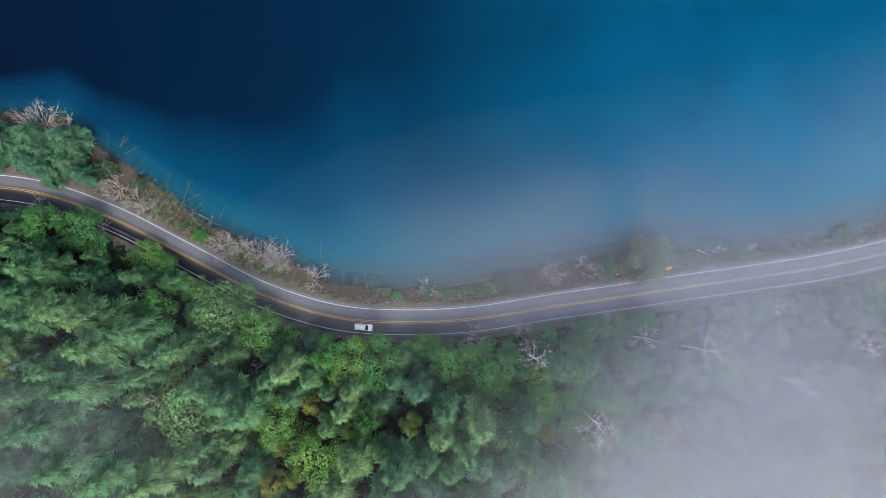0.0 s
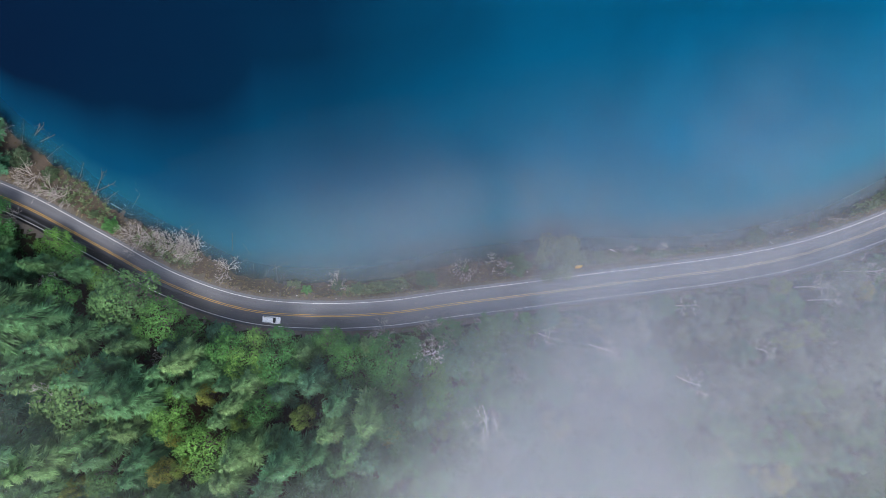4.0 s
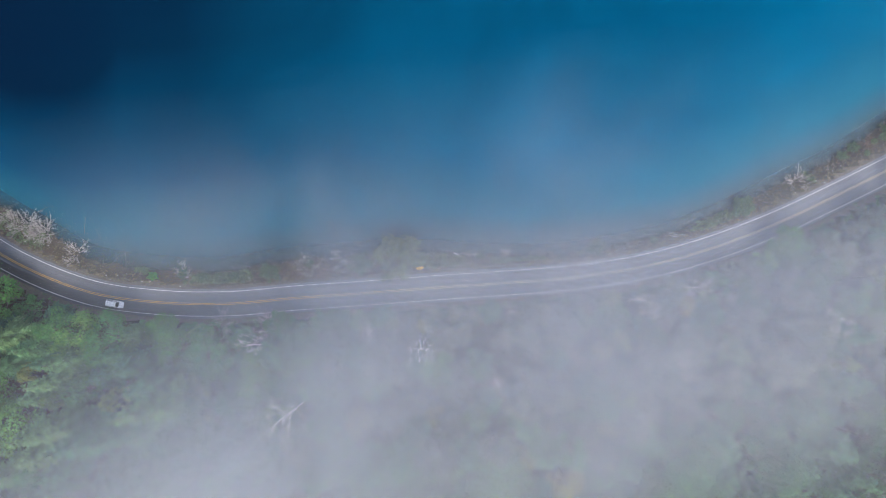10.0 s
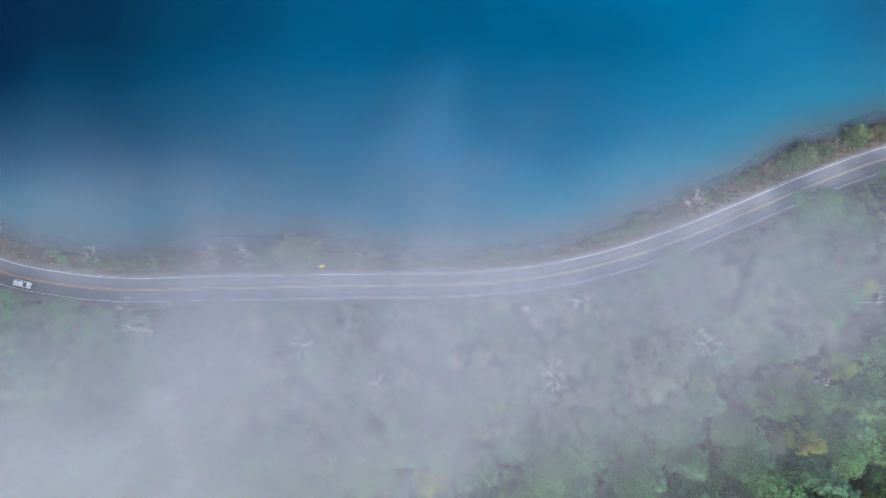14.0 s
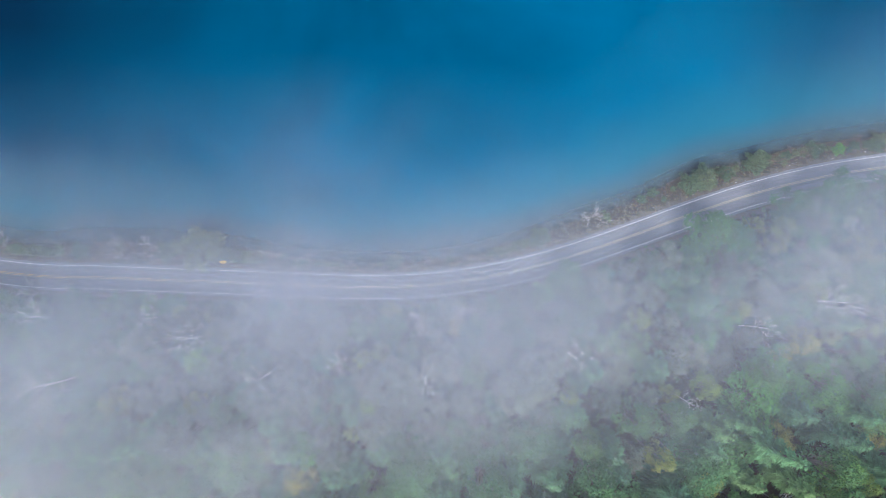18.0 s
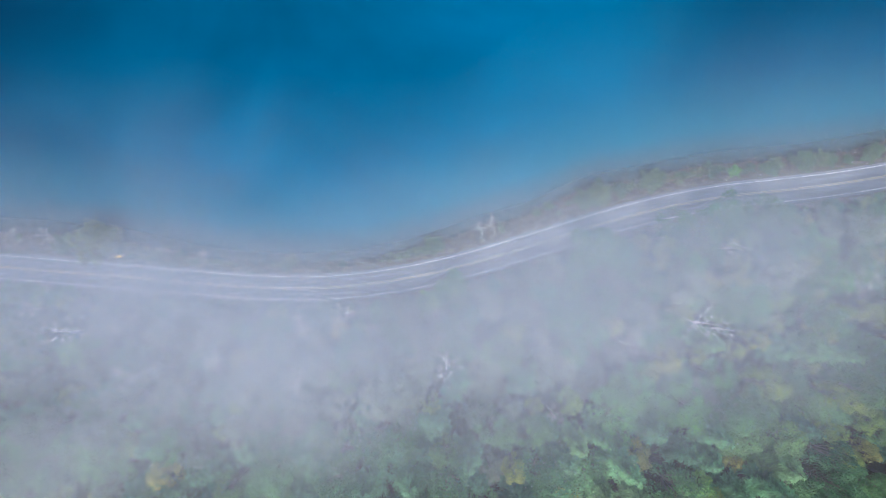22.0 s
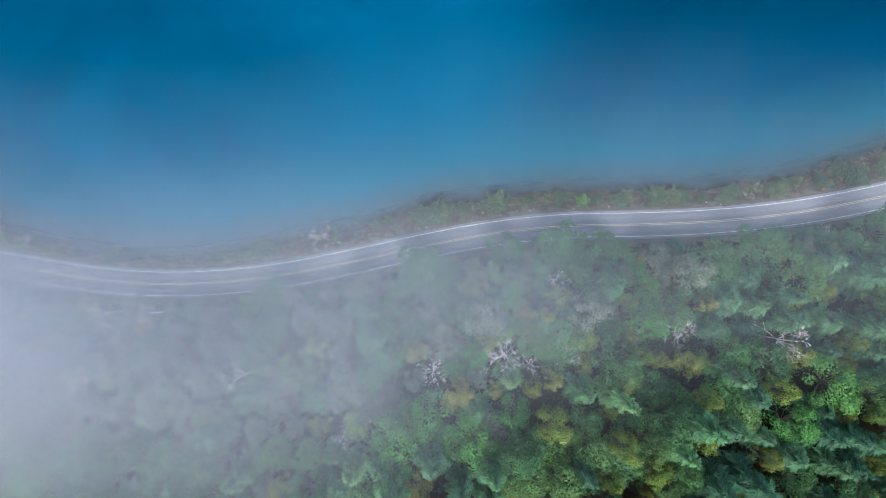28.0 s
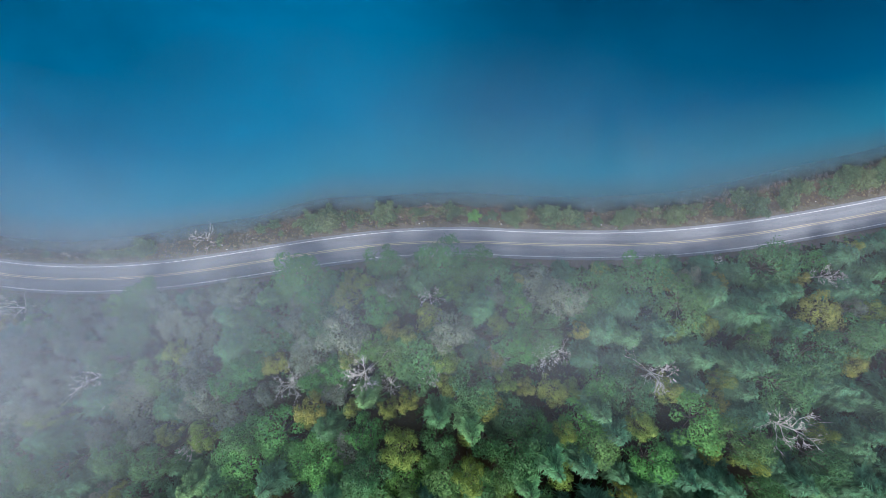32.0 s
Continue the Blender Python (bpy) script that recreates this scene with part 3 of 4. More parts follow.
class Nursery:
    """Things that are built once and set out many times."""

    def __init__(self, name, meshes, names, label, category, group, size):
        self.thing = new(name)
        self.thing.empty_display_size = 0.5
        for me, n in zip(meshes, names):
            part(n, me, None, self.thing)
        tagged(self.thing, label, category, group)
        self.fresh, self.size = True, size

    def plant(self, x, y, size, wide=None, label=""):
        k = size / self.size
        z = float(land(x, y))
        m = Matrix.LocRotScale((x, y, z), Euler((dice.gauss(0, 0.02), dice.gauss(0, 0.02), dice.random() * 6.28)), ((wide or 1) * k, (wide or 1) * k, k))
        if self.fresh:
            self.thing.matrix_basis, self.fresh, ob = m, False, self.thing
        else:
            ob = copy_thing(self.thing, m)
        return tagged(ob, label)


def nursery(name, make, seeds, names, label, category, group, size):
    return [Nursery(name, make(s), names, label, category, group, size) for s in seeds]


WOOD = ("trunk", "crown")
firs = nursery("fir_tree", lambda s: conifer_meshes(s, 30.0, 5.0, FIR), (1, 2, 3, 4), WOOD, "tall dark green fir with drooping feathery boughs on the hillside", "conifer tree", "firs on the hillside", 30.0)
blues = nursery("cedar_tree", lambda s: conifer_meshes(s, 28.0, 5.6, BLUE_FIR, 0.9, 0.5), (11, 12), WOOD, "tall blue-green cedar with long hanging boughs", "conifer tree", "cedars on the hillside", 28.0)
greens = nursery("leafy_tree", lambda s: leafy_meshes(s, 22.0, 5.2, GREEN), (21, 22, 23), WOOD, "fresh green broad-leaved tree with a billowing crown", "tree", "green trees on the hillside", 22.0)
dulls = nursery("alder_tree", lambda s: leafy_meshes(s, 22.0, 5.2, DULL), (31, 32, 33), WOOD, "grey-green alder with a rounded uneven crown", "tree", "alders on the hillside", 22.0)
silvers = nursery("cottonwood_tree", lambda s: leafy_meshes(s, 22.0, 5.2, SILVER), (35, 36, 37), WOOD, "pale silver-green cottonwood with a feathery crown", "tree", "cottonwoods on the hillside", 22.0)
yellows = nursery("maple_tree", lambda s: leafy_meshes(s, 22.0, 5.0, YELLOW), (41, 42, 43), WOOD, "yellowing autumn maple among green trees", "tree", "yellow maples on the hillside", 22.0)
snags = nursery("dead_tree", lambda s: dead_tree_meshes(s, 22.0, 5.0), (51, 52, 53), ("trunk", *["limb"] * 15), "bleached leafless dead tree standing in the forest", "dead tree", "dead trees", 22.0)
shrubs = nursery("bare_shrub", lambda s: bare_shrub_meshes(s, 4.0), (61, 62, 63), ["stem"] * 11, "pale leafless shrub on the lake bank", "shrub", "bare shrubs by the road", 4.0)
thin_shrubs = nursery("bare_shrub", lambda s: bare_shrub_meshes(s, 4.0, 6, 1), (65, 66), ["stem"] * 6, "small pale leafless shrub on the lake bank", "shrub", "bare shrubs by the road", 4.0)
brown_shrubs = nursery("bare_shrub", lambda s: bare_shrub_meshes(s, 4.0, 8, 2, BROWN_TWIG), (67, 68), ["stem"] * 8, "brown leafless thicket on the lake bank", "shrub", "bare shrubs by the road", 4.0)
willows = nursery("willow_tree", lambda s: leafy_meshes(s, 8.0, 5.4, WILLOW, 3400, 18, 0.2), (81,), WOOD, "pale yellow-green willow beside the road", "tree", "willows by the road", 8.0)
bushes = nursery("green_bush", lambda s: bush_meshes(s, 3.0, BRUSH), (71, 72), ("stems", "foliage"), "dull green bush on the lake bank", "bush", "bushes on the bank", 3.0)
bright = nursery("green_bush", lambda s: bush_meshes(s, 3.0, GREEN), (75,), ("stems", "foliage"), "bright green bush on the lake bank", "bush", "bushes on the bank", 3.0)

STANDING = []  # x, y and clearance of every tree so far


def stand(kinds, x, y, h, r, label=""):
    """Sets out one tree of a kind at random, h high and about r wide."""
    tree = dice.choice(kinds)
    usual = tree.size * (0.17 if kinds in (firs, blues) else 0.235)
    wide = (r / usual) / (h / tree.size) if r else 1.0
    STANDING.append((x, y, (r or 2.6) * 0.62))
    return tree.plant(x, y, h, min(max(wide, 0.6), 1.9), label)


for x, y, h in [(-96.7, 50.6, 30), (-90.3, 39.6, 30), (-80.2, 29.0, 32), (-87.7, 26.3, 32), (-72.3, 31.0, 28), (-81.7, 36.1, 30), (-83.0, 21.3, 32), (-85.6, 5.7, 30), (-90.0, 14.9, 32), (-57.3, 16.0, 28), (-40.1, 17.0, 24), (-1.9, 1.3, 28), (6.0, -2.5, 28), (-48.9, 8.9, 28), (-75.0, 0.5, 30), (-24.8, -5.9, 26), (-68.2, -1.4, 28), (-14.3, -9.2, 28), (-64.3, 25.7, 24), (-53.2, 11.9, 28)]:
    stand(firs, x, y, h * 1.1, h * 0.19)
for x, y, h in [(-8.6, 6.8, 26), (28.4, 7.3, 26), (17.1, -4.1, 26), (-101.4, 83.9, 18), (-95.8, 80.0, 17), (-92.4, 76.0, 15)]:
    stand(blues, x, y, h, h * 0.19)
for x, y, h, r in [(-48.1, 26.5, 17, 5.5), (-25.6, 15.0, 18, 6.0), (-18.0, 13.4, 22, 5.6), (-30.0, 16.4, 20, 4.9), (10.1, 9.6, 24, 6.8), (0.5, 9.5, 22, 4.8), (-43.5, 4.1, 24, 4.6), (-72.8, 35.6, 22, 4.4), (-79.0, 51.4, 9, 4.2), (-74.1, 46.7, 9, 3.8), (-34.8, -5.5, 26, 5.7), (-21.8, 1.3, 24, 3.7), (-41.9, 22.8, 12, 3.5), (-6.2, 14.6, 12, 4.0), (-66.6, 40.5, 9, 3.4), (-101.9, 63.1, 16, 5.5), (-92.8, 60.4, 16, 5.5)]:
    stand(greens, x, y, h, r)
for x, y, h, r in [(218.0, 2.5, 24, 5.7), (233.1, 36.4, 20, 4.2), (315.3, 27.0, 24, 5.7), (230.1, -0.4, 24, 5.0), (211.8, -4.2, 26, 6.2), (238.9, 7.5, 24, 4.3), (287.7, 20.3, 22, 5.2), (292.8, 31.3, 22, 4.2), (305.1, 16.6, 24, 5.6), (202.0, 10.5, 22, 4.8)]:
    stand(greens, x, y, h, r)
for x, y, h, r in [(-56.4, 33.6, 20, 8.5), (-63.4, 10.4, 26, 5.8), (12.0, -6.7, 26, 5.2), (208.0, 23.5, 20, 5.5), (221.4, 29.3, 20, 4.2), (274.7, 39.3, 20, 4.9), (299.6, 58.3, 18, 7.2), (310.2, 54.9, 20, 6.3), (287.3, 52.6, 18, 6.4), (260.2, 52.4, 14, 5.9), (246.9, 51.0, 14, 4.8), (232.2, 47.7, 13, 4.8), (211.7, 38.5, 14, 5.3), (246.8, 27.3, 22, 4.8), (340.6, 48.8, 24, 6.6), (333.3, 40.8, 24, 6.5), (273.3, 12.9, 24, 5.3)]:
    stand(dulls, x, y, h, r)
for x, y, h, r in [(224.1, 10.6, 24, 3.4), (246.8, 6.7, 24, 6.6), (263.9, 5.8, 26, 5.2), (224.5, 37.2, 18, 3.6), (246.7, 37.0, 18, 3.6), (279.6, 27.1, 22, 5.0), (265.8, 19.7, 22, 4.9), (253.3, 28.8, 22, 5.3), (265.1, 31.2, 20, 3.8), (308.1, 33.5, 22, 5.0), (301.3, 24.6, 22, 4.9), (344.6, 59.9, 20, 7.6), (326.4, 22.0, 22, 4.6), (200.6, -1.6, 24, 4.9), (233.4, 11.7, 22, 3.1), (246.6, 17.2, 22, 3.9), (284.4, 42.0, 18, 3.3), (284.0, 19.5, 22, 3.9), (-11.2, -1.2, 20, 4.1), (-68.4, 18.2, 20, 4.1), (-35.4, 6.3, 20, 3.8), (-25.8, -0.2, 20, 3.2), (9.6, -9.1, 20, 3.5)]:
    stand(yellows, x, y, h, r)
for x, y, h in [(234.8, 21.3, 24), (303.2, 36.7, 24), (277.0, 35.1, 22), (334.6, 31.7, 26), (346.1, 70.2, 18), (241.8, 19.2, 18), (168.7, 3.8, 22), (245.8, 42.5, 16), (22.4, 8.6, 24), (-70.2, 13.2, 24), (84.2, -4.9, 24), (90.5, 12.3, 20), (64.6, 5.0, 24), (33.2, -6.6, 32), (51.2, 9.8, 20), (129.5, -3.0, 24), (125.1, 13.0, 18), (104.4, -0.4, 23), (139.1, 15.6, 18), (127.2, 9.0, 16), (250.4, 24.3, 18), (282.5, 36.0, 18), (266.1, 31.0, 16)]:
    stand(snags, x, y, h * 0.9, 0)
for x, y, r in [(-86.4, 72.7, 4.6), (-81.5, 68.0, 4.4), (-78.3, 65.5, 3.4), (-93.2, 61.0, 3.8), (-103.0, 66.5, 3.2), (-108.0, 70.0, 3.0), (-60.5, 53.0, 3.4), (-57.8, 51.2, 3.9), (-54.8, 51.0, 3.4), (-52.7, 50.0, 3.8), (-48.8, 48.2, 4.1), (-46.3, 47.3, 3.8), (-43.0, 45.4, 3.9), (-44.7, 45.3, 3.3), (-34.2, 38.8, 3.8), (-99.7, 91.0, 5.1), (-105.9, 94.2, 5.2), (-111.5, 96.2, 4.9), (-96.0, 87.0, 3.8), (8.5, 15.4, 3.8), (23.8, 11.5, 5.3), (22.6, 15.5, 3.6), (37.5, 13.5, 3.6), (47.0, 13.5, 3.8), (60.0, 10.5, 3.6), (-3.0, 30.9, 3.0), (33.7, 29.7, 3.2), (42.7, 30.8, 3.0), (90.7, 27.6, 3.0), (80.8, 28.7, 2.5), (178.1, 43.9, 3.6), (45.4, 28.7, 2.5)]:
    dice.choice(shrubs).plant(x, y, r * 1.05)
for x, y, r in [(161.6, 37.1, 3.9), (117.9, 28.4, 3.3), (-89.5, 78.3, 3.7), (-81.3, 72.9, 2.5), (212.0, 56.6, 3.6), (274.2, 72.1, 3.8), (309.8, 80.2, 3.2), (294.6, 75.6, 2.4), (264.4, 69.1, 2.1), (207.5, 55.3, 3.2), (227.3, 62.4, 3.2), (340.4, 92.5, 3.0), (352.4, 98.5, 3.2), (361.5, 103.1, 3.2), (346.0, 97.0, 2.4), (357.0, 103.0, 2.6), (331.9, 88.2, 3.4), (48.7, 29.2, 3.0), (22.6, 28.4, 2.5), (20.9, 29.6, 1.8), (218.5, 59.5, 1.9), (235.5, 64.5, 1.8), (282.5, 73.5, 2.1), (288.0, 74.0, 1.5), (322.0, 85.0, 2.4), (366.0, 106.0, 2.5)]:
    dice.choice(bushes).plant(x, y, r)
for x, y, r in [(-64.9, 55.6, 2.7), (-11.8, 30.1, 1.9), (253.0, 67.4, 2.6)]:
    bright[0].plant(x, y, r)

stand(willows, 59.8, 30.2, 9.4, 0)
stand(dulls, 331.9, 69.8, 16.0, 6.5, "large grey-green alder with pale twigs beside the road")
for x in (24, 29, 33, 38, 43, 48, 53, 57, 75, 100, 236, 243):
    k = int(np.argmin(np.abs(centre[:, 0] - x)))
    spot = centre[k] + dice.uniform(7.5, 9.5) * north[k]
    dice.choice(brown_shrubs).plant(spot[0], spot[1], dice.uniform(3.0, 4.4))

# the rest of the forest, filled in between
tries, planted = 0, 0
while tries < 30000 and planted < 930:
    tries += 1
    x, y = dice.uniform(-150, 395), dice.uniform(-62, 110)
    s = float(beside(x, y))
    if s > -6.8 or y < float(np.interp(x, [-150, -28, 115, 230, 300, 395], [-20, -46, -53, -52, -30, 8])):
        continue
    near = max(0.0, min(1.0, (-s - 8.0) / 14.0))
    r = dice.uniform(3.3, 5.6) * (0.75 + 0.25 * near)
    if any((x - a) ** 2 + (y - b) ** 2 < (r * 0.62 + c) ** 2 for a, b, c in STANDING):
        continue
    planted += 1
    conifer = np.interp(x, [-60, 0, 60, 140, 220, 265, 295], [0.86, 0.66, 0.3, 0.14, 0.08, 0.15, 0.55])
    if s < -32 and 100 < x < 250:
        conifer += 0.28
    gold = np.interp(x, [-60, 60, 160, 215, 250, 300, 330], [0.05, 0.07, 0.07, 0.12, 0.27, 0.27, 0.2])
    pale = np.interp(x, [20, 60, 200, 240, 380], [0.1, 0.8, 0.8, 0.3, 0.2]) + (0.45 if s > -24 and x > 190 else 0.0)
    pale *= 0.2 if s < -40 else 1.0
    pick = dice.random()
    h = dice.uniform(15, 27) * (0.55 + 0.45 * near)
    if pick < conifer:
        h *= 1.15
        stand(blues if 60 < x < 200 or x > 280 else dice.choice((firs, firs, firs, blues)), x, y, h, r)
    elif pick < conifer + gold:
        stand(yellows, x, y, h * 0.92, r)
    elif pick > 0.985 and not 20 < x < 195:
        stand(snags, x, y, h * 0.9, 0)
    else:
        stand(greens if dice.random() < np.interp(x, [0, 35, 65, 190, 215, 290, 330], [0.7, 0.35, 0.06, 0.06, 0.25, 0.3, 0.12]) else silvers if dice.random() < pale else dulls, x, y, h, r)

# the wooded point beyond the bend, between road and lake
tries = 0
while tries < 400:
    tries += 1
    x, s = dice.uniform(-145, -95), dice.uniform(7.0, 15.5)
    k = int(np.argmin(np.abs(centre[:, 0] - x)))
    px, py = centre[k] + s * north[k]
    if s > float(np.interp(px, SHORE_X, SHORE_S)) - 4.5 or any((px - a) ** 2 + (py - b) ** 2 < (2.2 + c) ** 2 for a, b, c in STANDING):
        continue
    stand(blues, px, py, dice.uniform(12, 18), dice.uniform(3.6, 5.0))

# shrubs and bushes all along the bank
for n in range(90):
    x = dice.uniform(-82, 378) if n % 3 else dice.uniform(190, 378)
    k = int(np.argmin(np.abs(centre[:, 0] - x)))
    s = dice.uniform(6.6, max(7.0, float(np.interp(x, SHORE_X, SHORE_S)) - 0.3))
    px, py = centre[k] + s * north[k]
    if n % 2:
        dice.choice(thin_shrubs).plant(px, py, dice.uniform(1.4, 2.8))
    else:
        dice.choice(bushes).plant(px, py, dice.uniform(0.8, 1.7))

# separate bushes and brown thickets on the bank where the road bends away
for n in range(44):
    x = 196 + 4.1 * n + dice.uniform(-1.6, 1.6)
    k = int(np.argmin(np.abs(centre[:, 0] - x)))
    edge = float(np.interp(x, SHORE_X, SHORE_S))
    px, py = centre[k] + dice.uniform(edge - 2.6, edge - 0.6) * north[k]
    if n % 4 == 1:
        dice.choice(bushes).plant(px, py, dice.uniform(1.5, 2.7))
    else:
        dice.choice(brown_shrubs).plant(px, py, dice.uniform(2.2, 3.4) * (1.25 if x > 330 else 1.0))

# farther woods up the slope and beyond both ends, which the camera never passes near
verts, faces, tone = [], [], []
for _ in range(1900):
    x, y = dice.uniform(-290, 520), dice.uniform(-190, 130)
    edge = float(np.interp(x, [-150, -28, 115, 230, 300, 395], [-20, -46, -53, -52, -30, 8]))
    s = float(beside(x, y))
    if s > -9 or (-150 < x < 395 and y > edge - 1):
        continue
    z, h, r = float(land(x, y)), dice.uniform(17, 30), dice.uniform(3.2, 5.0)
    shade = dice.uniform(0.6, 1.2)
    for k in range(9):
        q = (k + 0.5) / 9
        for j in range(6):
            w = k * 1.1 + j * 1.047 + dice.uniform(-0.2, 0.2)
            way = Vector((math.cos(w), math.sin(w), -0.25)).normalized()
            kite(verts, faces, (x, y, z + h * (0.2 + 0.78 * q)), way, way.cross(Vector((0, 0, 1))).normalized(), r * (1.15 - q), r * 0.5 * (1.1 - q), 0.3)
            tone.append(shade * dice.uniform(0.7, 1.3))
    base = len(verts)
    for w in range(4):
        verts.extend([Vector((x + 0.3 * math.cos(w * 1.571), y + 0.3 * math.sin(w * 1.571), z - 0.5))])
        tone.append(0.2) if w == 0 else None
    verts.extend([Vector((x, y, z + h))] * 4)
    tone.append(0.2)
    faces.extend([(base + a, base + (a + 1) % 4, base + 4) for a in range(4)])
tagged(new("far_woods", mesh_of("far_woods", verts, faces, FIR, spray_tone=tone)), "dark green conifer woods farther up the slope", "woods", kind="stuff")

# ---- undergrowth ----
def tufts(spots, leaves, low, high, name, label, category, flat=0.3):
    """Many small leafy tufts as one object."""
    verts, faces, tone = [], [], []
    for x, y in spots:
        z = float(land(x, y))
        size = dice.uniform(low, high)
        turn, shade = dice.random() * 6.28, dice.uniform(0.5, 1.5)
        for k in range(4):
            tone.append(shade)
            w = turn + k * 1.57 + dice.uniform(-0.3, 0.3)
            way = Vector((math.cos(w), math.sin(w), dice.uniform(flat, flat + 0.9))).normalized()
            kite(verts, faces, (x, y, z - 0.05), way, way.cross(Vector((0, 0, 1))).normalized(), size, size * 0.5, size * 0.25)
    tagged(new(name, mesh_of(name, verts, faces, leaves, spray_tone=tone)), label, category, kind="stuff")


def spots(count, x0, x1, s0, s1, keep=lambda x, s: True):
    """Random places along the road between two distances from its centre line."""
    found = []
    while len(found) < count:
        x = dice.uniform(x0, x1)
        s = dice.uniform(s0, s1) if s1 is not None else dice.uniform(s0, float(np.interp(x, SHORE_X, SHORE_S)) - 0.3)
        if keep(x, s):
            k = int(np.argmin(np.abs(centre[:, 0] - x)))
            found.append((centre[k, 0] + north[k, 0] * s + dice.uniform(-1, 1) * ahead[k, 0], centre[k, 1] + north[k, 1] * s + dice.uniform(-1, 1) * ahead[k, 1]))
    return found


tufts(spots(7000, -150, 395, -70, -6.0), FERN, 0.7, 1.7, "undergrowth", "dark green ferns and brush under the trees", "undergrowth", 0.1)
tufts(spots(1500, -150, 395, -11.0, -4.9), DULL, 0.4, 1.1, "verge_plants", "low green weeds along the wooded verge", "undergrowth")
tufts(spots(8000, -150, 395, 5.0, None), RUST, 0.22, 0.55, "bank_grass", "rusty brown grass and bracken on the bank", "grass")
tufts(spots(3300, -150, 395, 6.0, None, lambda x, s: math.sin(x * 0.21) + math.sin(x * 0.083 + 1) > (0.3 if x < 190 else 0.1) and (x < 190 or s > 7.5)), BRUSH, 0.4, 1.1, "bank_brush", "low dark green brush on the lake bank", "undergrowth")


def stones(places, low, high, material):
    """Uneven boulders as one mesh."""
    verts, faces = [], []
    for x, y in places:
        r = dice.uniform(low, high)
        z = float(land(x, y))
        base = len(verts)
        bm = bmesh.new()
        bmesh.ops.create_icosphere(bm, subdivisions=1, radius=r)
        for v in bm.verts:
            v.co *= dice.uniform(0.7, 1.2)
            verts.append((x + v.co.x, y + v.co.y, z + v.co.z * 0.65 + 0.1 * r))
        faces.extend(tuple(base + v.index for v in f.verts) for f in bm.faces)
        bm.free()
    return mesh_of("rocks", verts, faces, material)


def shore_places(count, out, back):
    places = []
    for _ in range(count):
        x = dice.uniform(-130, 390)
        k = int(np.argmin(np.abs(centre[:, 0] - x)))
        s = float(np.interp(x, SHORE_X, SHORE_S)) + dice.uniform(-back, out)
        places.append((centre[k, 0] + north[k, 0] * s, centre[k, 1] + north[k, 1] * s))
    return places


tagged(new("shore_rocks", stones(shore_places(420, 1.0, 1.4), 0.25, 0.8, ROCK)), "dark wet rocks along the water's edge", "rocks", kind="stuff")
tagged(new("pale_stones", stones(spots(110, -130, 390, 5.2, 8.0), 0.1, 0.26, STONE)), "scattered pale stones on the roadside gravel", "stones", kind="stuff")


# ---- fallen and drowned wood ----
def fallen_log(a, b, thick, material, label, za=None, zb=None, limbs=3):
    """A fallen trunk from a to b with broken limbs."""
    a = Vector((*a, float(land(*a)) if za is None else za))
    b = Vector((*b, float(land(*b)) if zb is None else zb))
    thing = new("fallen_log")
    thing.location = a
    tv, tf = [], []
    d = b - a
    bow = d * 0.5 + Vector((-d.y, d.x, 0)) * dice.uniform(-0.04, 0.04)
    tube(tv, tf, (0, 0, 0), bow, thick, thick * 0.8, 7)
    tube(tv, tf, bow, d, thick * 0.8, thick * 0.35, 7)
    part("trunk", (tv, tf), material, thing)
    for _ in range(limbs):
        lv, lf = [], []
        at = bow.lerp(d, dice.uniform(0, 0.9))
        way = (d.normalized() + Vector((dice.uniform(-1, 1), dice.uniform(-1, 1), dice.uniform(0.0, 0.3)))).normalized()
        bough(lv, lf, dice, at, way, dice.uniform(0.6, 1.6), thick * 0.35, 1, 0.7, 3)
        part("limb", (lv, lf), material, thing)
    return tagged(thing, label, "fallen log", "fallen logs")


DROWNED = "grey drowned log lying in the shallow water"
for a, b in [((-83.4, 77.9), (-78.0, 81.5)), ((-68.0, 69.7), (-67.6, 72.8)), ((-32.3, 44.2), (-31.6, 49.6)), ((-31.3, 39.6), (-28.1, 41.6)), ((-29.1, 45.9), (-27.1, 42.3)), ((40.0, 43.0), (42.3, 36.8)), ((-91.9, 82.0), (-91.5, 85.9)), ((-75.7, 68.7), (-72.9, 71.6)), ((-89.8, 83.4), (-88.9, 90.9)), ((-47, 51), (-42, 53.5)), ((-60, 60), (-57, 64)), ((-22, 37), (-17, 39))]:
    fallen_log(a, b, 0.085, LOG, DROWNED, LAKE - 0.02, LAKE + 0.04, 2)
for n in range(16):
    k = int(np.argmin(np.abs(centre[:, 0] - dice.uniform(-100, -18))))
    edge = float(np.interp(centre[k, 0], SHORE_X, SHORE_S))
    a = centre[k] + (edge - 0.5) * north[k]
    b = a + north[k] * dice.uniform(2.5, 6.0) + ahead[k] * dice.uniform(-3.5, 3.5)
    fallen_log((a[0], a[1]), (b[0], b[1]), dice.uniform(0.09, 0.17), LOG, DROWNED, LAKE + 0.25, LAKE + 0.02, 3)
fallen_log((-78.0, 68.0), (-72.0, 66.0), 0.3, BARK, "dark fallen trunk on the bank beside pale shrubs")
fallen_log((-66.0, 62.5), (-61.0, 58.5), 0.2, PALE, "bleached driftwood trunk at the water's edge")
fallen_log((76.0, 30.5), (79.0, 28.3), 0.18, PALE, "bleached driftwood trunk at the water's edge", limbs=1)


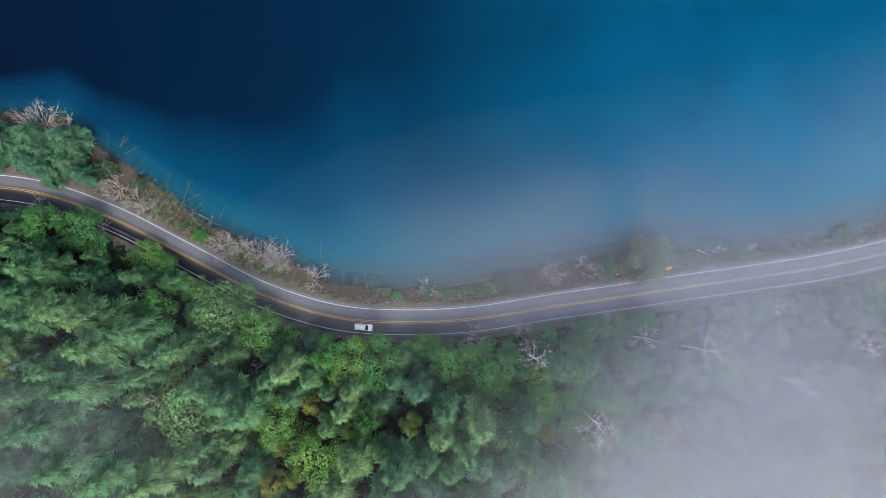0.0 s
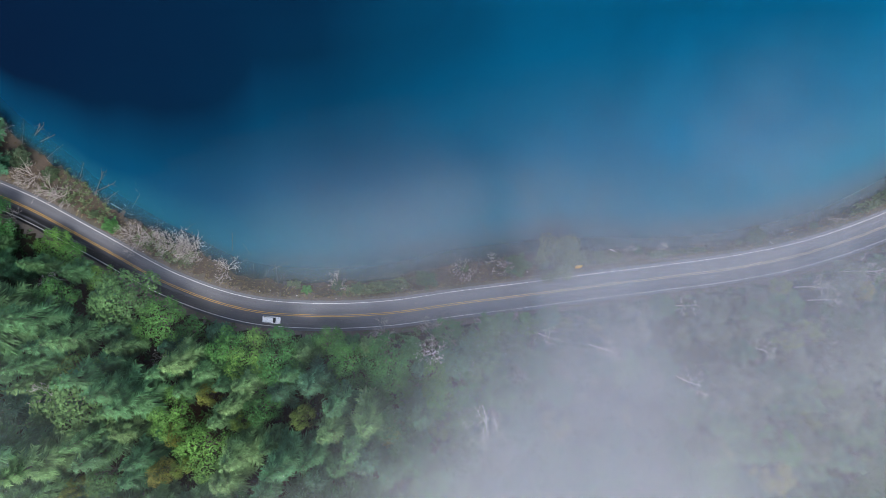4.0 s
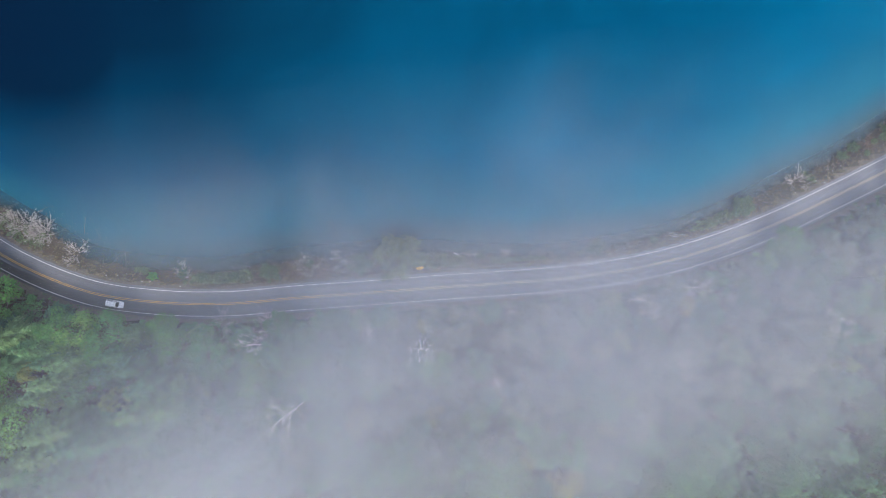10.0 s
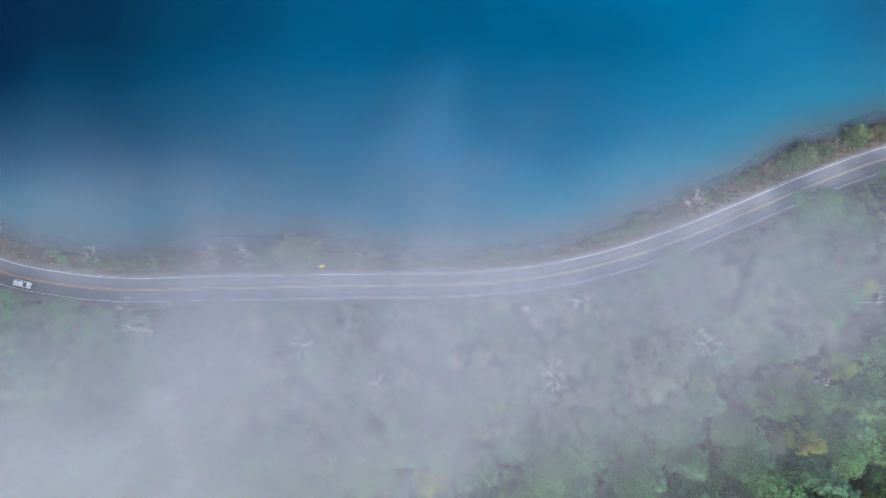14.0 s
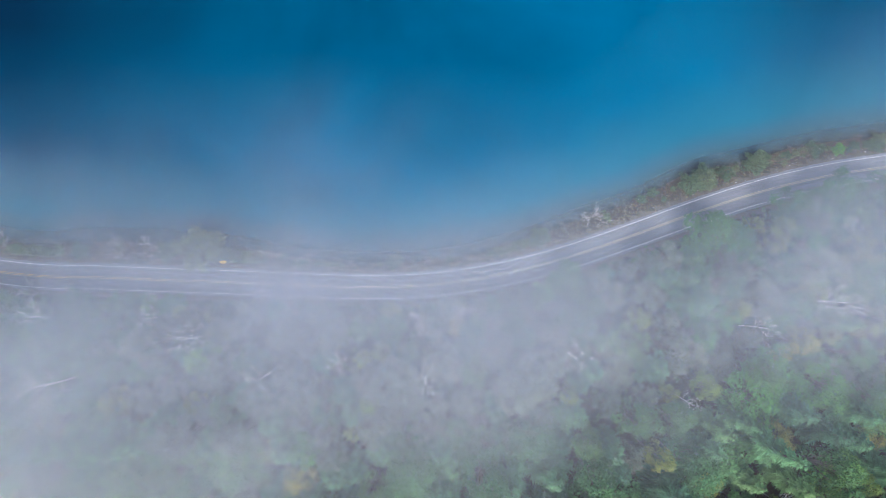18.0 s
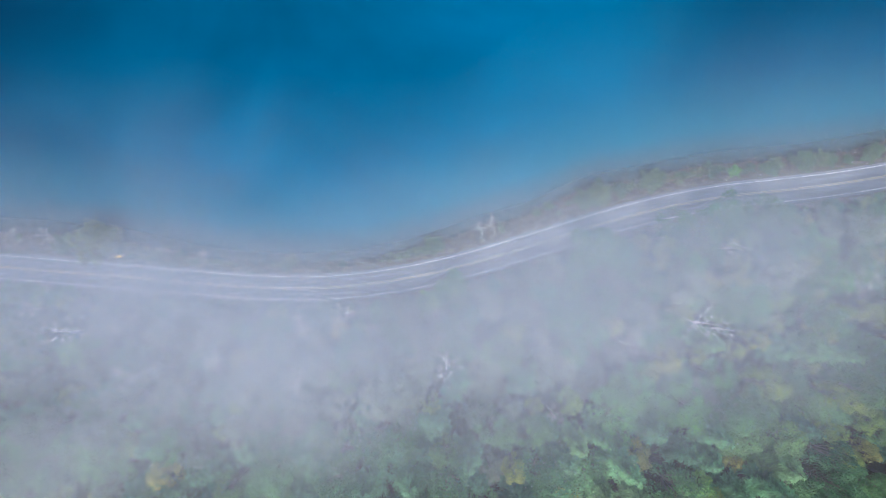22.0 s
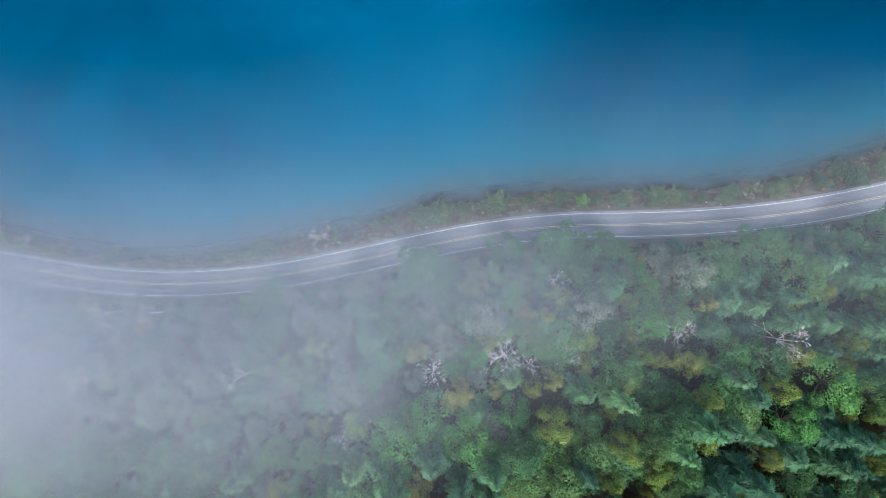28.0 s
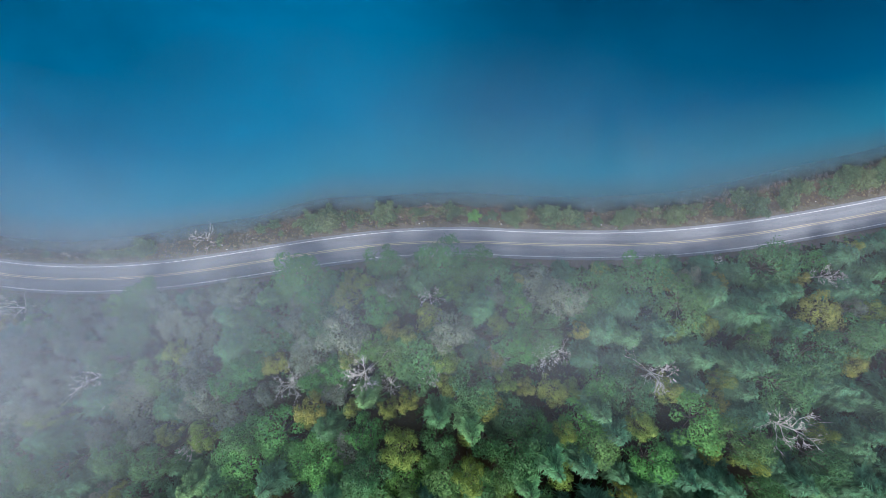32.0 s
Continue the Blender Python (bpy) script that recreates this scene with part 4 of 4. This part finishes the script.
# ---- the car ----
def paintwork(name, colour, rough=0.25, metal=0.0):
    s = Stuff(name)
    dirt = s.noise(s.place(), 4.0, 5, 0.65)
    return s.done(s.mix(s.span(dirt, 0.5, 0.8, 0, 0.12), colour, (0.3, 0.28, 0.25)), s.span(dirt, 0.3, 0.8, rough, rough + 0.2), metal)


CAR_WHITE = paintwork("white_car_paint", (0.9, 0.9, 0.9))
CAR_GLASS = paintwork("dark_car_glass", (0.012, 0.014, 0.018), 0.06)
CAR_TRIM = paintwork("black_car_trim", (0.02, 0.02, 0.022), 0.5)
TYRE = paintwork("tyre_rubber", (0.018, 0.018, 0.018), 0.8)
RIM = paintwork("alloy_rim", (0.5, 0.5, 0.52), 0.3, 0.9)
LAMP = paintwork("clear_lamp", (0.7, 0.7, 0.72), 0.1)
RED_LAMP = paintwork("red_lamp", (0.4, 0.02, 0.015), 0.15)


def loft(rings, bevel=0.0):
    """A closed body through rings of points that all have the same number."""
    bm = bmesh.new()
    rows = [[bm.verts.new(p) for p in ring] for ring in rings]
    n = len(rows[0])
    for a, b in zip(rows, rows[1:]):
        for k in range(n):
            bm.faces.new((a[k], a[(k + 1) % n], b[(k + 1) % n], b[k]))
    bm.faces.new(rows[0][::-1])
    bm.faces.new(rows[-1])
    bmesh.ops.recalc_face_normals(bm, faces=bm.faces)
    if bevel:
        bmesh.ops.bevel(bm, geom=bm.edges[:] + bm.verts[:], offset=bevel, segments=2, affect="EDGES", profile=0.6, clamp_overlap=True)
    return bm


def slab(points, thick):
    """A thin plate through four corner points."""
    p = [Vector(q) for q in points]
    n = (p[1] - p[0]).cross(p[3] - p[0]).normalized() * thick
    return loft([[q for q in p], [q + n for q in p]])


def section(x, half, low, high, tuck=0.06):
    return [(x, -half + tuck, low), (x, half - tuck, low), (x, half, low + 0.3), (x, half - 0.02, high - 0.1), (x, half - 0.14, high), (x, -half + 0.14, high), (x, -half + 0.02, high - 0.1), (x, -half, low + 0.3)]


def wheel(x, y, car):
    bm = bmesh.new()
    bmesh.ops.create_cone(bm, cap_ends=True, segments=20, radius1=0.38, radius2=0.38, depth=0.25, matrix=Matrix.Rotation(radians(90), 4, "X"))
    bmesh.ops.bevel(bm, geom=[e for e in bm.edges if abs(e.verts[0].co.y - e.verts[1].co.y) < 0.01], offset=0.05, segments=2, affect="EDGES")
    w = part("wheel", bm, TYRE, car, "black rubber tyre")
    w.location = (x, y, 0.38)
    rim = bmesh.new()
    bmesh.ops.create_cone(rim, cap_ends=True, segments=16, radius1=0.23, radius2=0.19, depth=0.27, matrix=Matrix.Rotation(radians(90), 4, "X"))
    part("rim", rim, RIM, w, "alloy rim")


def suv():
    car = new("suv")
    part("body", loft([section(-2.55, 0.86, 0.5, 0.98), section(-2.4, 0.95, 0.36, 1.08), section(-1.2, 0.99, 0.3, 1.12), section(0.6, 0.99, 0.3, 1.1), section(1.7, 0.97, 0.32, 1.04), section(2.35, 0.9, 0.36, 0.92), section(2.55, 0.74, 0.46, 0.78)]), CAR_WHITE, car)
    ring = lambda x, h, low, high: [(x, -h, low), (x, h, low), (x - 0.0, h - 0.17, high - 0.08), (x, h - 0.3, high), (x, -h + 0.3, high), (x, -h + 0.17, high - 0.08)]
    part("roof", loft([[(-2.42, -0.9, 1.05), (-2.42, 0.9, 1.05), (-2.2, 0.72, 1.72), (-2.16, 0.6, 1.8), (-2.16, -0.6, 1.8), (-2.2, -0.72, 1.72)], ring(-1.2, 0.92, 1.05, 1.86), ring(0.2, 0.92, 1.05, 1.86), [(1.35, -0.88, 1.03), (1.35, 0.88, 1.03), (0.66, 0.7, 1.68), (0.58, 0.58, 1.76), (0.58, -0.58, 1.76), (0.66, -0.7, 1.68)]]), CAR_WHITE, car, "white roof and pillars")
    part("windscreen", slab([(1.30, -0.74, 1.1), (1.30, 0.74, 1.1), (0.69, 0.6, 1.7), (0.69, -0.6, 1.7)], 0.03), CAR_GLASS, car, "dark tinted glass")
    part("rear_window", slab([(-2.42, 0.72, 1.16), (-2.42, -0.72, 1.16), (-2.23, -0.6, 1.66), (-2.23, 0.6, 1.66)], 0.03), CAR_GLASS, car, "dark tinted glass")
    for sign in (-1, 1):
        for x0, x1, x2, x3 in ((-2.1, -1.2, -1.2, -2.05), (-1.1, -0.2, -0.2, -1.1), (-0.1, 1.0, 0.5, -0.1)):
            pts = [(x0, 0.905 * sign, 1.16), (x1, 0.905 * sign, 1.16), (x2, 0.80 * sign, 1.66), (x3, 0.80 * sign, 1.66)]
            part("side_window", slab(pts if sign < 0 else pts[::-1], 0.02), CAR_GLASS, car, "dark tinted glass")
        rail = bmesh.new()
        bmesh.ops.create_cube(rail, size=1.0, matrix=Matrix.Translation((-0.8, 0.66 * sign, 1.9)) @ Matrix.Diagonal((2.2, 0.05, 0.06, 1)))
        part("roof_rail", rail, CAR_TRIM, car, "black roof rail")
        mirror = bmesh.new()
        bmesh.ops.create_cube(mirror, size=1.0, matrix=Matrix.Translation((1.0, 1.06 * sign, 1.2)) @ Matrix.Diagonal((0.14, 0.2, 0.18, 1)))
        bmesh.ops.bevel(mirror, geom=mirror.edges[:], offset=0.04, segments=2, affect="EDGES")
        part("wing_mirror", mirror, CAR_TRIM, car, "black wing mirror")
        part("headlight", slab([(2.50, 0.72 * sign - 0.12, 0.66), (2.50, 0.72 * sign + 0.12, 0.66), (2.40, 0.74 * sign + 0.12, 0.84), (2.40, 0.74 * sign - 0.12, 0.84)], 0.06), LAMP, car, "clear headlight")
        part("tail_light", slab([(-2.55, 0.78 * sign + 0.08, 0.72), (-2.55, 0.78 * sign - 0.08, 0.72), (-2.5, 0.78 * sign - 0.08, 1.02), (-2.5, 0.78 * sign + 0.08, 1.02)], 0.05), RED_LAMP, car, "red tail light")
        for x in (-1.6, 1.65):
            wheel(x, 0.86 * sign, car)
    bumper = loft([section(2.5, 0.72, 0.38, 0.62), section(2.62, 0.6, 0.42, 0.58)])
    part("bumper", bumper, CAR_TRIM, car, "black front bumper")
    return tagged(car, "white estate car with dark windows driving on the road", "car")


car_x = -22.4
k = int(np.argmin(np.abs(centre[:, 0] - car_x)))
spot = centre[k] - 1.75 * north[k]
suv().matrix_basis = pose(spot[0], spot[1], 0.035, 0, 0, math.degrees(math.atan2(ahead[k, 1], ahead[k, 0])))

# ---- small things by the road ----
TARP = paintwork("yellow_tarpaulin", (0.85, 0.5, 0.02), 0.5)
ROPE = paintwork("dark_rope", (0.05, 0.04, 0.03), 0.9)
POST_WHITE = paintwork("white_plastic", (0.75, 0.75, 0.74), 0.5)
REFLECTOR = paintwork("amber_reflector", (0.6, 0.25, 0.02), 0.2)


def tarp_bundle(x, y):
    """A low lumpy bundle under a yellow cover, tied in two places."""
    thing = new("tarp_bundle")
    bm = bmesh.new()
    bmesh.ops.create_icosphere(bm, subdivisions=3, radius=1.0)
    for v in bm.verts:
        bump = 1 + 0.16 * noise.noise(v.co * 2.3) + 0.06 * noise.noise(v.co * 6)
        v.co = Vector((v.co.x * 1.05 * bump, v.co.y * 0.5 * bump, max(v.co.z * 0.5 * bump, -0.12)))
    part("cover", bm, TARP, thing, "bright yellow tarpaulin")
    for at in (-0.4, 0.35):
        pts = [Vector((at, 0.56 * math.cos(w), 0.55 * math.sin(w) * (1 if math.sin(w) > 0 else 0.2))) for w in np.linspace(0, 6.2832, 17)]
        rv, rf = [], []
        for p, q in zip(pts, pts[1:]):
            tube(rv, rf, p, q, 0.03, 0.03)
        part("rope", (rv, rf), ROPE, thing, "dark rope")
    thing.matrix_basis = pose(x, y, float(land(x, y)) + 0.12, 0, 0, 5)
    return tagged(thing, "bright yellow covered bundle lying on the gravel shoulder", "bundle")


tarp_bundle(65.9, 26.6)


def marker_post():
    post = new("marker_post")
    bm = loft([[(-0.06, -0.04, -0.2), (0.06, -0.04, -0.2), (0.06, 0.04, -0.2), (-0.06, 0.04, -0.2)], [(-0.06, -0.04, 1.0), (0.06, -0.04, 1.0), (0.06, 0.04, 1.05), (-0.06, 0.04, 1.05)]])
    part("post", bm, POST_WHITE, post)
    part("reflector", slab([(-0.04, -0.045, 0.75), (0.04, -0.045, 0.75), (0.04, -0.045, 0.95), (-0.04, -0.045, 0.95)], -0.012), REFLECTOR, post, "amber reflector")
    return tagged(post, "slim white roadside marker post on the shoulder", "marker post", "marker posts")


first = marker_post()
for n, x in enumerate((-60, -5, 70, 122, 188, 222, 251, 294, 336)):
    k = int(np.argmin(np.abs(centre[:, 0] - x)))
    p = centre[k] + 4.9 * north[k]
    m = pose(p[0], p[1], float(land(p[0], p[1])), 0, 0, math.degrees(math.atan2(ahead[k, 1], ahead[k, 0])))
    if n:
        copy_thing(first, m)
    else:
        first.matrix_basis = m
